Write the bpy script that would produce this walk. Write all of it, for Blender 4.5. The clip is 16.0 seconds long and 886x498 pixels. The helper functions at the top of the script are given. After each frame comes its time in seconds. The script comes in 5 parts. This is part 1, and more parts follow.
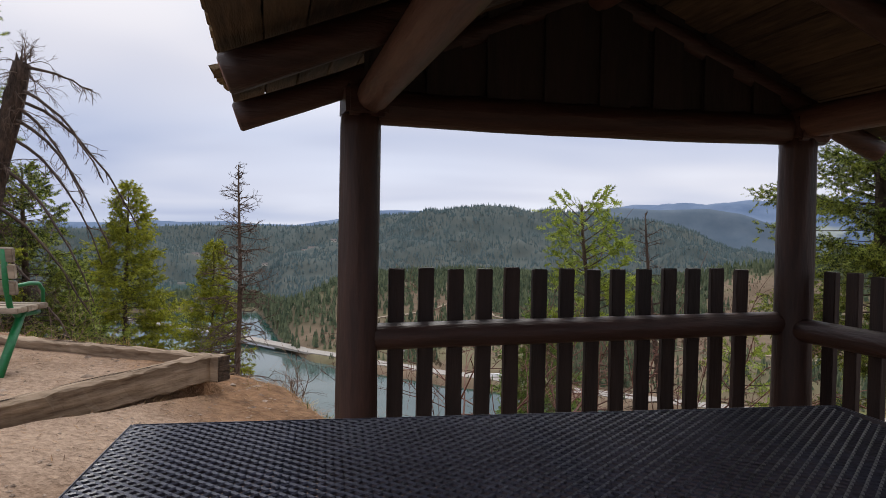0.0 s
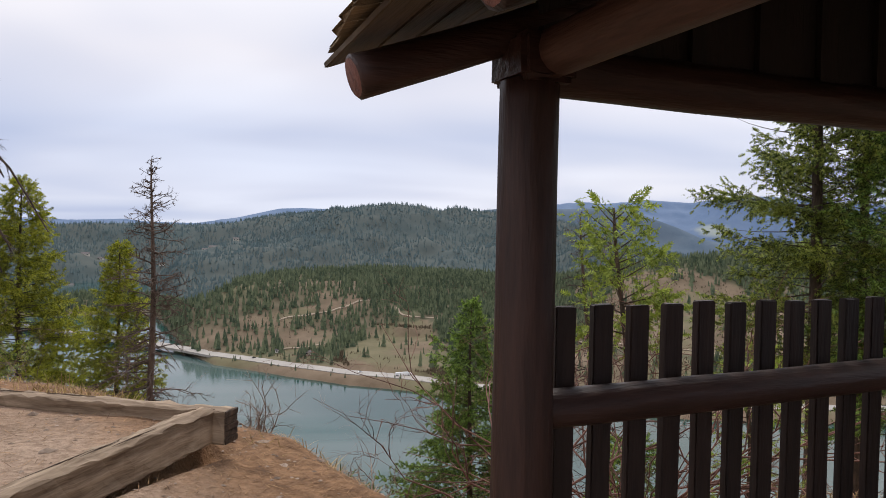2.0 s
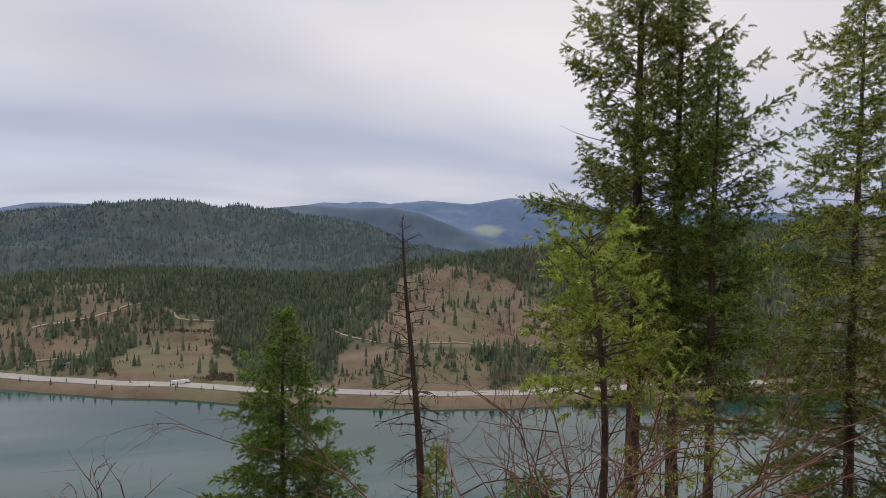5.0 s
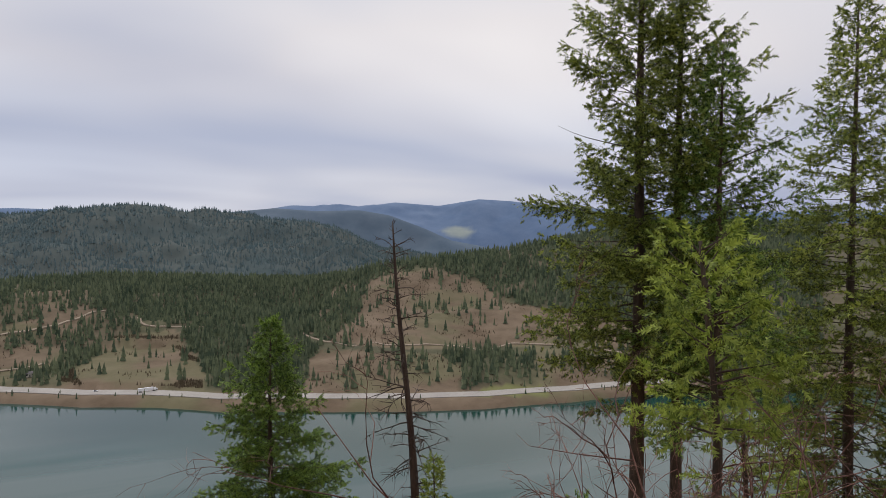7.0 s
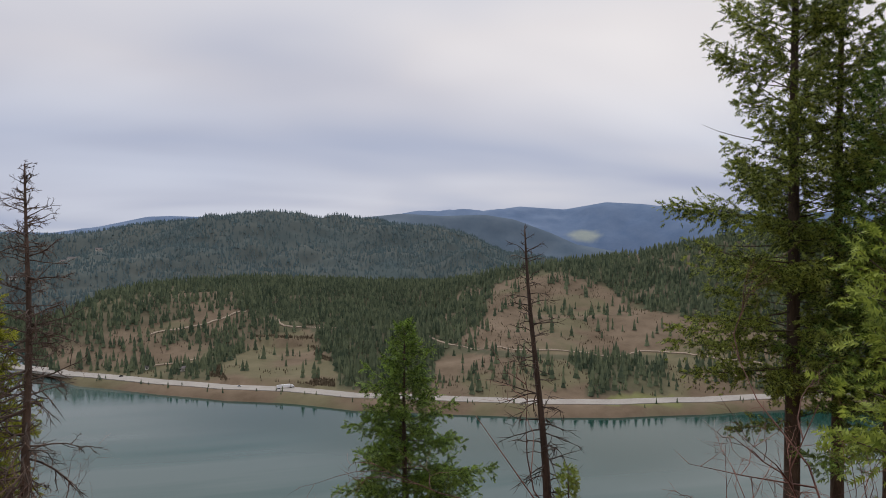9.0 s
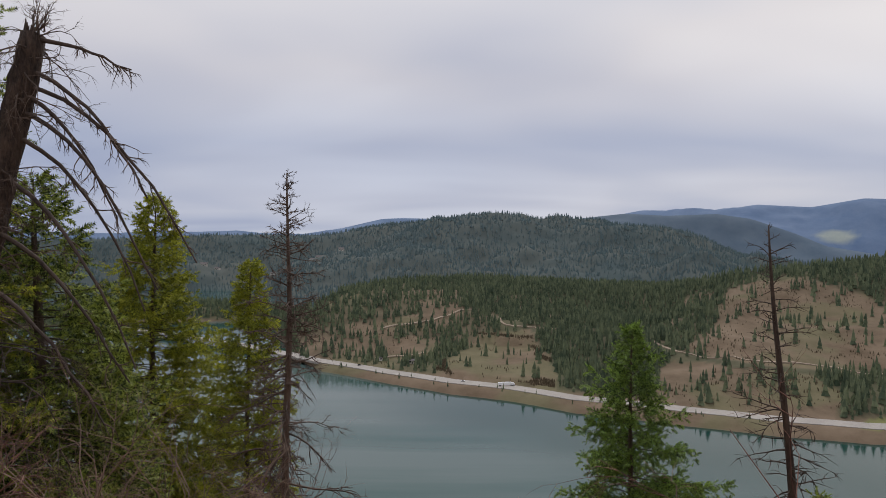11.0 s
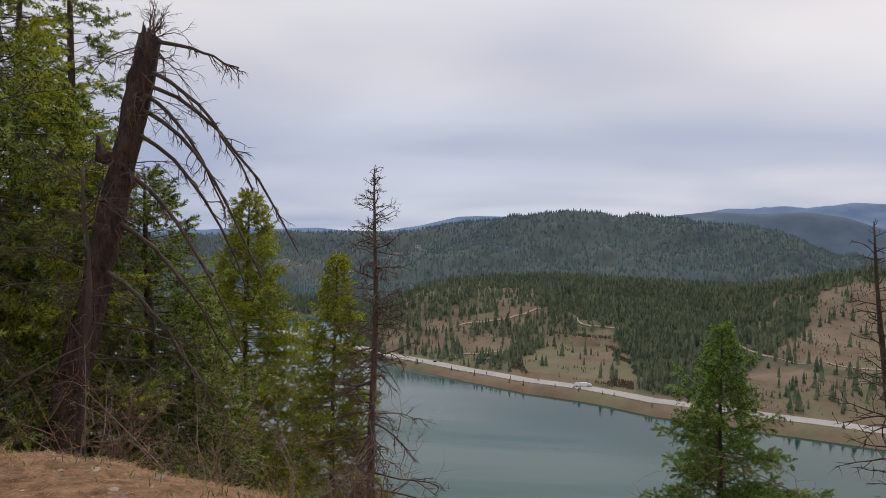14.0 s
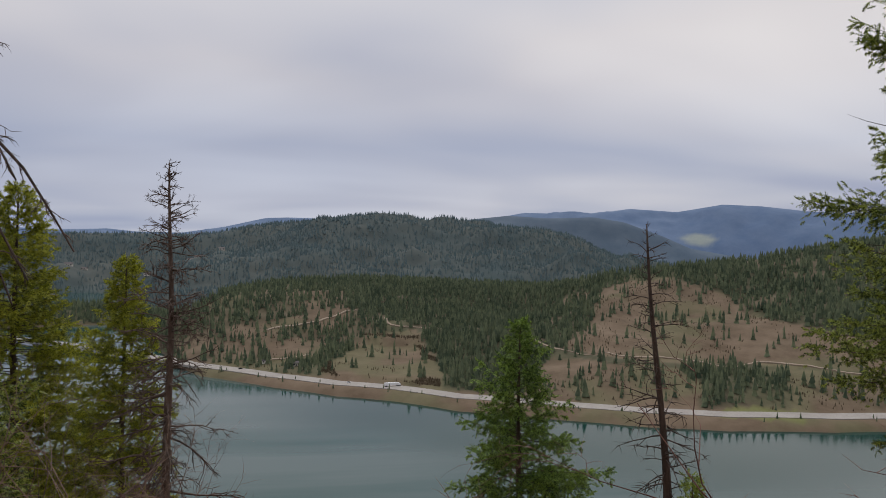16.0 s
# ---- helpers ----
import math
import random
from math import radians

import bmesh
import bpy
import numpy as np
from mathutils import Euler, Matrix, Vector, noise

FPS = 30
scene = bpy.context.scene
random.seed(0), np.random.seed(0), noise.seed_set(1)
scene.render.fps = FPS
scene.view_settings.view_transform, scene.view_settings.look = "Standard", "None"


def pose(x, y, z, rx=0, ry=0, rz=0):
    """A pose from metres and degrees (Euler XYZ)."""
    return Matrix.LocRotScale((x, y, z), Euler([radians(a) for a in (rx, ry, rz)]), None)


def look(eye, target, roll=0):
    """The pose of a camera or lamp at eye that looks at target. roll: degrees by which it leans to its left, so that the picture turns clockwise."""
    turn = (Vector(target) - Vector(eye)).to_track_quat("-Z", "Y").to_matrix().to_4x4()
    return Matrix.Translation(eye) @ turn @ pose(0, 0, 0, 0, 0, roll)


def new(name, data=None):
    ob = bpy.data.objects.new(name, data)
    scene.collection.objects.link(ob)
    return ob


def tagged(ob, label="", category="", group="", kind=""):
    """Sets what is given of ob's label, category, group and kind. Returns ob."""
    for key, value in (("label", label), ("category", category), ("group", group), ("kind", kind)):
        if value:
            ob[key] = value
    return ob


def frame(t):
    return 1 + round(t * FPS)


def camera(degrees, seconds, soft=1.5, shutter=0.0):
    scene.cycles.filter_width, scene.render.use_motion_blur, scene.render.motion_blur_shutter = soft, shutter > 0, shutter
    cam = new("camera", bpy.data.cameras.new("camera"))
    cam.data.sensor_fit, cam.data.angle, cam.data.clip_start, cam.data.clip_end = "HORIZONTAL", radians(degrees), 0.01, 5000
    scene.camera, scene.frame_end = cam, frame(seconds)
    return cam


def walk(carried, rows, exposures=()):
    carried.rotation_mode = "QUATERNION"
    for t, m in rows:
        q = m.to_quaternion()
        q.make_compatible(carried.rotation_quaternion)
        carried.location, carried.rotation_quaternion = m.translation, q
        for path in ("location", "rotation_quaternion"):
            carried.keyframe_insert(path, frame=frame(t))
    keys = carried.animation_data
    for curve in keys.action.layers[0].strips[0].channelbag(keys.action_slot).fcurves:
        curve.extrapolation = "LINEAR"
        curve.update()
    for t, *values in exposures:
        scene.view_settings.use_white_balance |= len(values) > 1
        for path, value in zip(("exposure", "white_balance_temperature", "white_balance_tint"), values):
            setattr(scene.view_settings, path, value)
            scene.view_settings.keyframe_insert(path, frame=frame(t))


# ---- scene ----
cam = camera(64.7, 16.0, soft=0.9)
PATH = [
    (0, (1.132, 0.4, 1.362), (1.127, 2.399, 1.311), 1.0),
    (0.5, (0.863, 0.621, 1.377), (0.893, 2.62, 1.324), 1.1),
    (1, (0.611, 0.875, 1.406), (0.723, 2.871, 1.351), 1.0),
    (1.5, (0.411, 1.201, 1.425), (0.618, 3.19, 1.373), 1.1),
    (2, (0.183, 1.531, 1.423), (0.443, 3.514, 1.372), 1.0),
    (2.5, (0.002, 1.849, 1.439), (0.35, 3.818, 1.386), 1.0),
    (3, (-0.126, 2.208, 1.477), (0.311, 4.158, 1.424), 0.9),
    (3.5, (-0.213, 2.575, 1.526), (0.342, 4.496, 1.476), 1.0),
    (4, (-0.382, 2.876, 1.55), (0.298, 4.757, 1.508), 1.3),
    (4.5, (-0.476, 3.169, 1.57), (0.303, 5.011, 1.525), 1.3),
    (5, (-0.624, 3.397, 1.6), (0.218, 5.21, 1.558), 1.3),
    (7.5, (-1.173, 4.394, 1.714), (-0.252, 6.169, 1.678), 0.6),
    (8, (-1.27, 4.356, 1.756), (-0.415, 6.163, 1.721), 0.6),
    (8.5, (-1.299, 4.399, 1.731), (-0.542, 6.25, 1.699), 0.4),
    (9, (-1.274, 4.522, 1.688), (-0.683, 6.432, 1.661), 0.4),
    (9.5, (-1.284, 4.501, 1.69), (-0.844, 6.452, 1.662), 0.4),
    (10, (-1.3, 4.567, 1.699), (-1.015, 6.546, 1.671), 0.2),
    (10.2, (-1.322, 4.6, 1.701), (-1.102, 6.588, 1.673), 0.2),
    (12.3, (-1.535, 4.498, 1.584), (-1.84, 6.474, 1.548), 0.5),
    (12.5, (-1.533, 4.51, 1.572), (-1.86, 6.483, 1.536), 0.4),
    (13, (-1.582, 4.468, 1.571), (-1.929, 6.438, 1.535), 0.6),
    (13.5, (-1.646, 4.445, 1.583), (-1.996, 6.414, 1.544), 0.7),
    (14, (-1.695, 4.454, 1.578), (-1.937, 6.439, 1.54), 0.8),
    (14.5, (-1.634, 4.475, 1.566), (-1.733, 6.472, 1.533), 0.9),
    (15, (-1.674, 4.515, 1.553), (-1.637, 6.515, 1.521), 1.0),
    (15.5, (-1.686, 4.606, 1.545), (-1.508, 6.598, 1.516), 0.9),
    (16, (-1.639, 4.675, 1.517), (-1.342, 6.652, 1.493), 0.9),
]
walk(cam, [(t, look(eye, target, roll)) for t, eye, target, roll in PATH],
     exposures=[(0, 0.42), (1.0, 0.6), (1.6, 0.62), (2.3, 0.37), (3.0, 0.2), (3.5, 0.12), (5.0, 0.08), (8.5, 0.06), (10.0, -0.06), (12.5, 0.1), (14.0, 0.12), (15.0, -0.02), (16.0, -0.12)])

# ---- light ----
SUN_BEARING, SUN_HEIGHT = 2.0, 56.0
world = bpy.data.worlds.new("sky")
scene.world = world
world.use_nodes = True


def node(tree, kind, **settings):
    n = tree.nodes.new(kind)
    for key, value in settings.items():
        if key in n.inputs:
            n.inputs[key].default_value = value
    return n


def ramp(tree, stops):
    n = tree.nodes.new("ShaderNodeValToRGB")
    while len(n.color_ramp.elements) < len(stops):
        n.color_ramp.elements.new(0.5)
    for e, (p, col) in zip(n.color_ramp.elements, stops):
        e.position, e.color = p, (*col, 1)
    return n


def build_sky():
    t = world.node_tree
    t.nodes.clear()
    out = t.nodes.new("ShaderNodeOutputWorld")
    sky = t.nodes.new("ShaderNodeTexSky")
    sky.sky_type, sky.sun_disc = "NISHITA", False
    sky.sun_elevation, sky.sun_rotation = radians(SUN_HEIGHT), radians(SUN_BEARING)
    blue = node(t, "ShaderNodeBackground", Strength=0.08)
    t.links.new(sky.outputs[0], blue.inputs[0])
    # a deck of cloud: the direction is spread onto a flat layer, so that the bands crowd towards the horizon
    co = t.nodes.new("ShaderNodeTexCoord")
    sep = t.nodes.new("ShaderNodeSeparateXYZ")
    t.links.new(co.outputs["Generated"], sep.inputs[0])
    up = t.nodes.new("ShaderNodeMath")
    up.operation = "MAXIMUM"
    up.inputs[1].default_value = 0.0
    t.links.new(sep.outputs[2], up.inputs[0])
    lift = t.nodes.new("ShaderNodeMath")
    lift.inputs[1].default_value = 0.11
    t.links.new(up.outputs[0], lift.inputs[0])
    flat = t.nodes.new("ShaderNodeCombineXYZ")
    for k, wide in ((0, 0.8), (1, 1.0)):
        d = t.nodes.new("ShaderNodeMath")
        d.operation = "DIVIDE"
        t.links.new(sep.outputs[k], d.inputs[0])
        t.links.new(lift.outputs[0], d.inputs[1])
        m = t.nodes.new("ShaderNodeMath")
        m.operation = "MULTIPLY"
        m.inputs[1].default_value = wide
        t.links.new(d.outputs[0], m.inputs[0])
        t.links.new(m.outputs[0], flat.inputs[k])
    flat.inputs[2].default_value = 3.7
    big = node(t, "ShaderNodeTexNoise", Scale=0.42, Detail=3.0, Roughness=0.42, Distortion=0.3)
    t.links.new(flat.outputs[0], big.inputs["Vector"])
    tint = ramp(t, [(0.30, (0.43, 0.455, 0.575)), (0.44, (0.60, 0.605, 0.665)), (0.56, (0.735, 0.71, 0.725)), (0.72, (0.89, 0.855, 0.84))])
    t.links.new(big.outputs["Fac"], tint.inputs[0])
    # thinner, brighter cloud higher up and about the hidden sun
    high = ramp(t, [(0.0, (0.88, 0.90, 0.95)), (0.05, (0.90, 0.92, 0.97)), (0.13, (0.76, 0.81, 0.92)), (0.22, (0.93, 0.93, 0.96)), (0.33, (1.15, 1.13, 1.10)), (0.48, (1.45, 1.43, 1.40)), (0.8, (1.25, 1.25, 1.25))])
    t.links.new(up.outputs[0], high.inputs[0])
    thick = ramp(t, [(0.0, (0.70, 0.77, 0.90)), (0.05, (0.68, 0.74, 0.88)), (0.13, (0.60, 0.67, 0.83)), (0.22, (0.80, 0.82, 0.89)), (0.33, (1.15, 1.13, 1.10)), (0.48, (1.45, 1.43, 1.40)), (0.8, (1.25, 1.25, 1.25))])
    t.links.new(up.outputs[0], thick.inputs[0])
    across = t.nodes.new("ShaderNodeMapRange")
    across.inputs[1].default_value, across.inputs[2].default_value = 0.0, 0.55
    t.links.new(sep.outputs[0], across.inputs[0])
    both = t.nodes.new("ShaderNodeMixRGB")
    t.links.new(across.outputs[0], both.inputs[0])
    t.links.new(thick.outputs[0], both.inputs[1])
    t.links.new(high.outputs[0], both.inputs[2])
    mul = t.nodes.new("ShaderNodeMixRGB")
    mul.blend_type = "MULTIPLY"
    mul.inputs[0].default_value = 1
    t.links.new(tint.outputs[0], mul.inputs[1])
    t.links.new(both.outputs[0], mul.inputs[2])
    cloud = node(t, "ShaderNodeBackground", Strength=1.0)
    t.links.new(mul.outputs[0], cloud.inputs[0])
    mix = t.nodes.new("ShaderNodeMixShader")
    mix.inputs[0].default_value = 0.96
    t.links.new(blue.outputs[0], mix.inputs[1])
    t.links.new(cloud.outputs[0], mix.inputs[2])
    t.links.new(mix.outputs[0], out.inputs[0])


build_sky()
sun = new("sun", bpy.data.lights.new("sun", "SUN"))
sun.data.energy, sun.data.angle, sun.data.color = 1.5, radians(18), (1.0, 0.96, 0.9)
sun.matrix_world = look((math.sin(radians(SUN_BEARING)) * 50, math.cos(radians(SUN_BEARING)) * 50, 50 * math.tan(radians(SUN_HEIGHT))), (0, 0, 0))


# ---- materials ----
def mat(name, dark, light, scale=4.0, rough=0.8, bump=0.3, fine=40.0, stretch=(1, 1, 1), metal=0.0, island=0.0, leafy=0.0, spec=0.4, bump_dist=0.02, obrand=0.0):
    """Two colours mixed by coarse and fine grain, with relief; island: variation from piece to piece; leafy: light that shines through."""
    m = bpy.data.materials.new(name)
    m.use_nodes = True
    t = m.node_tree
    p = t.nodes["Principled BSDF"]
    co = t.nodes.new("ShaderNodeTexCoord")
    mp = t.nodes.new("ShaderNodeMapping")
    mp.inputs["Scale"].default_value = stretch
    t.links.new(co.outputs["Object"], mp.inputs[0])
    a = node(t, "ShaderNodeTexNoise", Scale=scale, Detail=5.0, Roughness=0.6)
    b = node(t, "ShaderNodeTexNoise", Scale=fine, Detail=3.0, Roughness=0.65)
    for n in (a, b):
        t.links.new(mp.outputs[0], n.inputs["Vector"])
    mixed = node(t, "ShaderNodeMath")
    mixed.operation = "ADD"
    t.links.new(a.outputs["Fac"], mixed.inputs[0])
    t.links.new(b.outputs["Fac"], mixed.inputs[1])
    last = mixed
    for amount, kind, socket in ((island, "ShaderNodeNewGeometry", "Random Per Island"), (obrand, "ShaderNodeObjectInfo", "Random")):
        if amount:
            g = t.nodes.new(kind)
            s = t.nodes.new("ShaderNodeMath")
            s.operation = "MULTIPLY_ADD"
            s.inputs[1].default_value = amount
            s.inputs[2].default_value = -amount / 2
            t.links.new(g.outputs[socket], s.inputs[0])
            add = t.nodes.new("ShaderNodeMath")
            t.links.new(last.outputs[0], add.inputs[0])
            t.links.new(s.outputs[0], add.inputs[1])
            last = add
    span = t.nodes.new("ShaderNodeMapRange")
    span.inputs[1].default_value, span.inputs[2].default_value = 0.7, 1.3
    t.links.new(last.outputs[0], span.inputs[0])
    r = ramp(t, [(0.0, dark), (1.0, light)])
    t.links.new(span.outputs[0], r.inputs[0])
    t.links.new(r.outputs[0], p.inputs["Base Color"])
    p.inputs["Roughness"].default_value = rough
    p.inputs["Metallic"].default_value = metal
    p.inputs["Specular IOR Level"].default_value = spec
    if bump:
        bp = node(t, "ShaderNodeBump", Strength=bump, Distance=bump_dist)
        t.links.new(mixed.outputs[0], bp.inputs["Height"])
        t.links.new(bp.outputs[0], p.inputs["Normal"])
    if leafy:
        tr = t.nodes.new("ShaderNodeBsdfTranslucent")
        t.links.new(r.outputs[0], tr.inputs[0])
        mx = t.nodes.new("ShaderNodeMixShader")
        mx.inputs[0].default_value = leafy
        t.links.new(p.outputs[0], mx.inputs[1])
        t.links.new(tr.outputs[0], mx.inputs[2])
        t.links.new(mx.outputs[0], t.nodes["Material Output"].inputs[0])
    return m


LOG = mat("stained_log", (0.020, 0.010, 0.008), (0.064, 0.030, 0.022), 3, 0.5, 0.35, 30, (1, 1, 0.12), spec=0.35)
LOG_ALONG = mat("stained_log_lying", (0.016, 0.008, 0.0065), (0.056, 0.027, 0.021), 3, 0.5, 0.4, 30, (0.12, 1, 1), spec=0.35)
LOG_BACK = mat("stained_log_plate", (0.042, 0.021, 0.016), (0.120, 0.064, 0.048), 3, 0.55, 0.4, 30, (1, 0.12, 1), spec=0.35)
LOG_END = mat("log_end_grain", (0.085, 0.034, 0.027), (0.23, 0.105, 0.080), 8, 0.8, 0.4, 60)
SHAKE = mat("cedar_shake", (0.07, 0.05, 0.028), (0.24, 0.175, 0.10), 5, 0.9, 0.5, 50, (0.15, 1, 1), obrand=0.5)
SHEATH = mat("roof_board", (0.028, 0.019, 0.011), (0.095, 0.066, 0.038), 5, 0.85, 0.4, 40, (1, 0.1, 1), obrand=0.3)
PICKET = mat("stained_picket", (0.012, 0.0065, 0.005), (0.036, 0.020, 0.015), 4, 0.65, 0.3, 40, (1, 1, 0.1), obrand=0.25)
# picket stain darkened to near-black: the gable's shade is put into the colour
GABLE = mat("shaded_gable_board", (0.006, 0.004, 0.0035), (0.020, 0.012, 0.009), 4, 0.7, 0.3, 40, (1, 1, 0.1), obrand=0.25)
TIMBER = mat("weathered_timber", (0.10, 0.062, 0.036), (0.42, 0.315, 0.215), 3, 0.9, 0.7, 22, (0.12, 1, 1))
TIMBER_END = mat("sawn_timber_end", (0.030, 0.020, 0.014), (0.13, 0.088, 0.060), 20, 0.95, 0.6, 60)
STEEL = mat("coated_steel_mesh", (0.020, 0.021, 0.034), (0.050, 0.053, 0.080), 6, 0.33, 0.1, 60, spec=0.75)
GREEN = mat("green_painted_steel", (0.004, 0.10, 0.03), (0.010, 0.19, 0.06), 4, 0.4, 0.08, 50, spec=0.5)
SLAT = mat("weathered_slat", (0.14, 0.11, 0.08), (0.40, 0.33, 0.25), 4, 0.85, 0.4, 30, (0.15, 1, 1), obrand=0.3)
STONE = mat("pale_pebble", (0.15, 0.105, 0.075), (0.36, 0.275, 0.21), 8, 0.9, 0.3, 40, island=0.8)
ROCK = mat("dusty_rock", (0.14, 0.10, 0.075), (0.32, 0.245, 0.185), 6, 0.95, 0.6, 40)
LITTER = mat("dry_needles", (0.10, 0.05, 0.025), (0.36, 0.21, 0.10), 8, 0.9, 0, 40, island=0.9)
BARK = mat("fir_bark", (0.030, 0.022, 0.016), (0.11, 0.078, 0.055), 3, 0.95, 0.9, 14, (1, 1, 0.25), bump_dist=0.05)
DEADWOOD = mat("dead_bark", (0.050, 0.040, 0.033), (0.18, 0.145, 0.118), 3, 0.95, 0.8, 14, (1, 1, 0.25), island=0.2)
SNAGWOOD = mat("brown_dead_bark", (0.050, 0.034, 0.026), (0.165, 0.115, 0.088), 3, 0.95, 0.8, 14, (1, 1, 0.25), island=0.3)
CHARRED = mat("dark_dead_bark", (0.028, 0.020, 0.016), (0.100, 0.070, 0.054), 3, 0.95, 0.8, 14, (1, 1, 0.25), island=0.3)
BROKEN = mat("dead_red_bark", (0.016, 0.011, 0.008), (0.115, 0.074, 0.053), 7, 0.95, 1.0, 22, (1, 1, 0.3), bump_dist=0.10)
TWIG = mat("bare_twigs", (0.095, 0.064, 0.046), (0.30, 0.210, 0.150), 3, 0.9, 0, 20, island=0.6)
RED_TWIG = mat("red_twigs", (0.075, 0.034, 0.025), (0.26, 0.135, 0.100), 3, 0.85, 0, 20, island=0.6)
GRASS = mat("dry_grass", (0.16, 0.10, 0.035), (0.48, 0.35, 0.15), 3, 0.9, 0, 20, island=0.8, leafy=0.3)
MOSS = mat("green_tuft", (0.05, 0.075, 0.012), (0.16, 0.20, 0.05), 3, 0.9, 0, 20, island=0.6, leafy=0.3)
FIR = mat("fir_needles", (0.034, 0.066, 0.013), (0.250, 0.370, 0.068), 0.7, 0.6, 0, 6, island=0.9, leafy=0.4, spec=0.3)
FIR_DARK = mat("fir_needles_dark", (0.036, 0.056, 0.012), (0.300, 0.355, 0.064), 0.7, 0.6, 0, 6, island=0.9, leafy=0.4, spec=0.3)
FIR_YELLOW = mat("fir_needles_yellow", (0.10, 0.122, 0.012), (0.42, 0.43, 0.046), 0.7, 0.65, 0, 6, island=0.75, leafy=0.45, spec=0.3)
FIR_LIME = mat("young_needles", (0.095, 0.140, 0.018), (0.37, 0.45, 0.078), 1.5, 0.65, 0, 9, island=0.55, leafy=0.45, spec=0.3)
# conifer colours hold the haze of distance: hill trees muted, far trees blued
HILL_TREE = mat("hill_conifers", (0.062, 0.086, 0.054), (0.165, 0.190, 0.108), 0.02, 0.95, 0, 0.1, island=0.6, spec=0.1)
SCRUB = mat("hill_scrub", (0.085, 0.066, 0.042), (0.165, 0.130, 0.085), 0.02, 0.95, 0, 0.1, island=0.6, spec=0.1)
HAZED_TREE = mat("hazed_conifers", (0.106, 0.154, 0.162), (0.150, 0.194, 0.194), 0.006, 0.98, 0, 0.03, island=0.35, spec=0.05)
ROAD = mat("pale_road", (0.27, 0.245, 0.22), (0.38, 0.35, 0.31), 0.05, 0.95, 0, 0.6)
TRACK = mat("dirt_track", (0.22, 0.17, 0.12), (0.35, 0.28, 0.205), 0.05, 0.95, 0, 0.6)
WHITE = mat("white_paint", (0.70, 0.70, 0.70), (0.82, 0.82, 0.82), 1, 0.5, 0, 9)
DARK = mat("black_rubber", (0.015, 0.015, 0.016), (0.03, 0.03, 0.03), 4, 0.8, 0, 20)
ROOFING = mat("grey_roofing", (0.10, 0.09, 0.09), (0.18, 0.16, 0.15), 1, 0.9, 0, 9)
WALLING = mat("pale_house_wall", (0.50, 0.46, 0.40), (0.70, 0.66, 0.60), 1, 0.9, 0, 9, obrand=0.6)
CONCRETE = mat("concrete", (0.34, 0.33, 0.31), (0.50, 0.48, 0.45), 0.3, 0.9, 0, 2)
WINDOW = mat("dark_window", (0.02, 0.025, 0.03), (0.04, 0.045, 0.05), 1, 0.15, 0, 9)


def ground_material():
    m = mat("ground_cover", (0.18, 0.120, 0.082), (0.46, 0.335, 0.240), 1.6, 0.95, 0.9, 26, bump_dist=0.04)
    t = m.node_tree
    p = t.nodes["Principled BSDF"]
    dirt = p.inputs["Base Color"].links[0].from_socket
    co = t.nodes.new("ShaderNodeTexCoord")

    def blend(below, attr, dark, light, scale, detail=6.0):
        n = node(t, "ShaderNodeTexNoise", Scale=scale, Detail=detail, Roughness=0.68)
        t.links.new(co.outputs["Object"], n.inputs["Vector"])
        r = ramp(t, [(0.32, dark), (0.68, light)])
        t.links.new(n.outputs["Fac"], r.inputs[0])
        a = t.nodes.new("ShaderNodeAttribute")
        a.attribute_name = attr
        x = t.nodes.new("ShaderNodeMixRGB")
        t.links.new(a.outputs["Fac"], x.inputs[0])
        t.links.new(below, x.inputs[1])
        t.links.new(r.outputs[0], x.inputs[2])
        return x.outputs[0]

    c = blend(dirt, "litter", (0.11, 0.060, 0.032), (0.34, 0.195, 0.105), 7.0)
    c = blend(c, "hill", (0.115, 0.082, 0.052), (0.205, 0.152, 0.104), 0.02, 9.0)
    c = blend(c, "herbs", (0.105, 0.098, 0.050), (0.165, 0.150, 0.084), 0.03, 9.0)
    c = blend(c, "forest", (0.046, 0.054, 0.030), (0.098, 0.096, 0.056), 0.03, 9.0)
    c = blend(c, "meadow", (0.13, 0.135, 0.05), (0.18, 0.18, 0.075), 0.05)
    # ridge, middle and range turn bluer with distance: haze mixed into the colour
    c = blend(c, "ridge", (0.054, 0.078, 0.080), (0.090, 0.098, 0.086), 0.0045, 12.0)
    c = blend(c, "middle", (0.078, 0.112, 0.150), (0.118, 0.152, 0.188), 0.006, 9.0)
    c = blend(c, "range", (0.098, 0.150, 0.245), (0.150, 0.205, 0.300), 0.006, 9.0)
    c = blend(c, "field", (0.26, 0.30, 0.29), (0.33, 0.36, 0.32), 0.01)
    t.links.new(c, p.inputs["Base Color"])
    p.inputs["Specular IOR Level"].default_value = 0.15
    return m


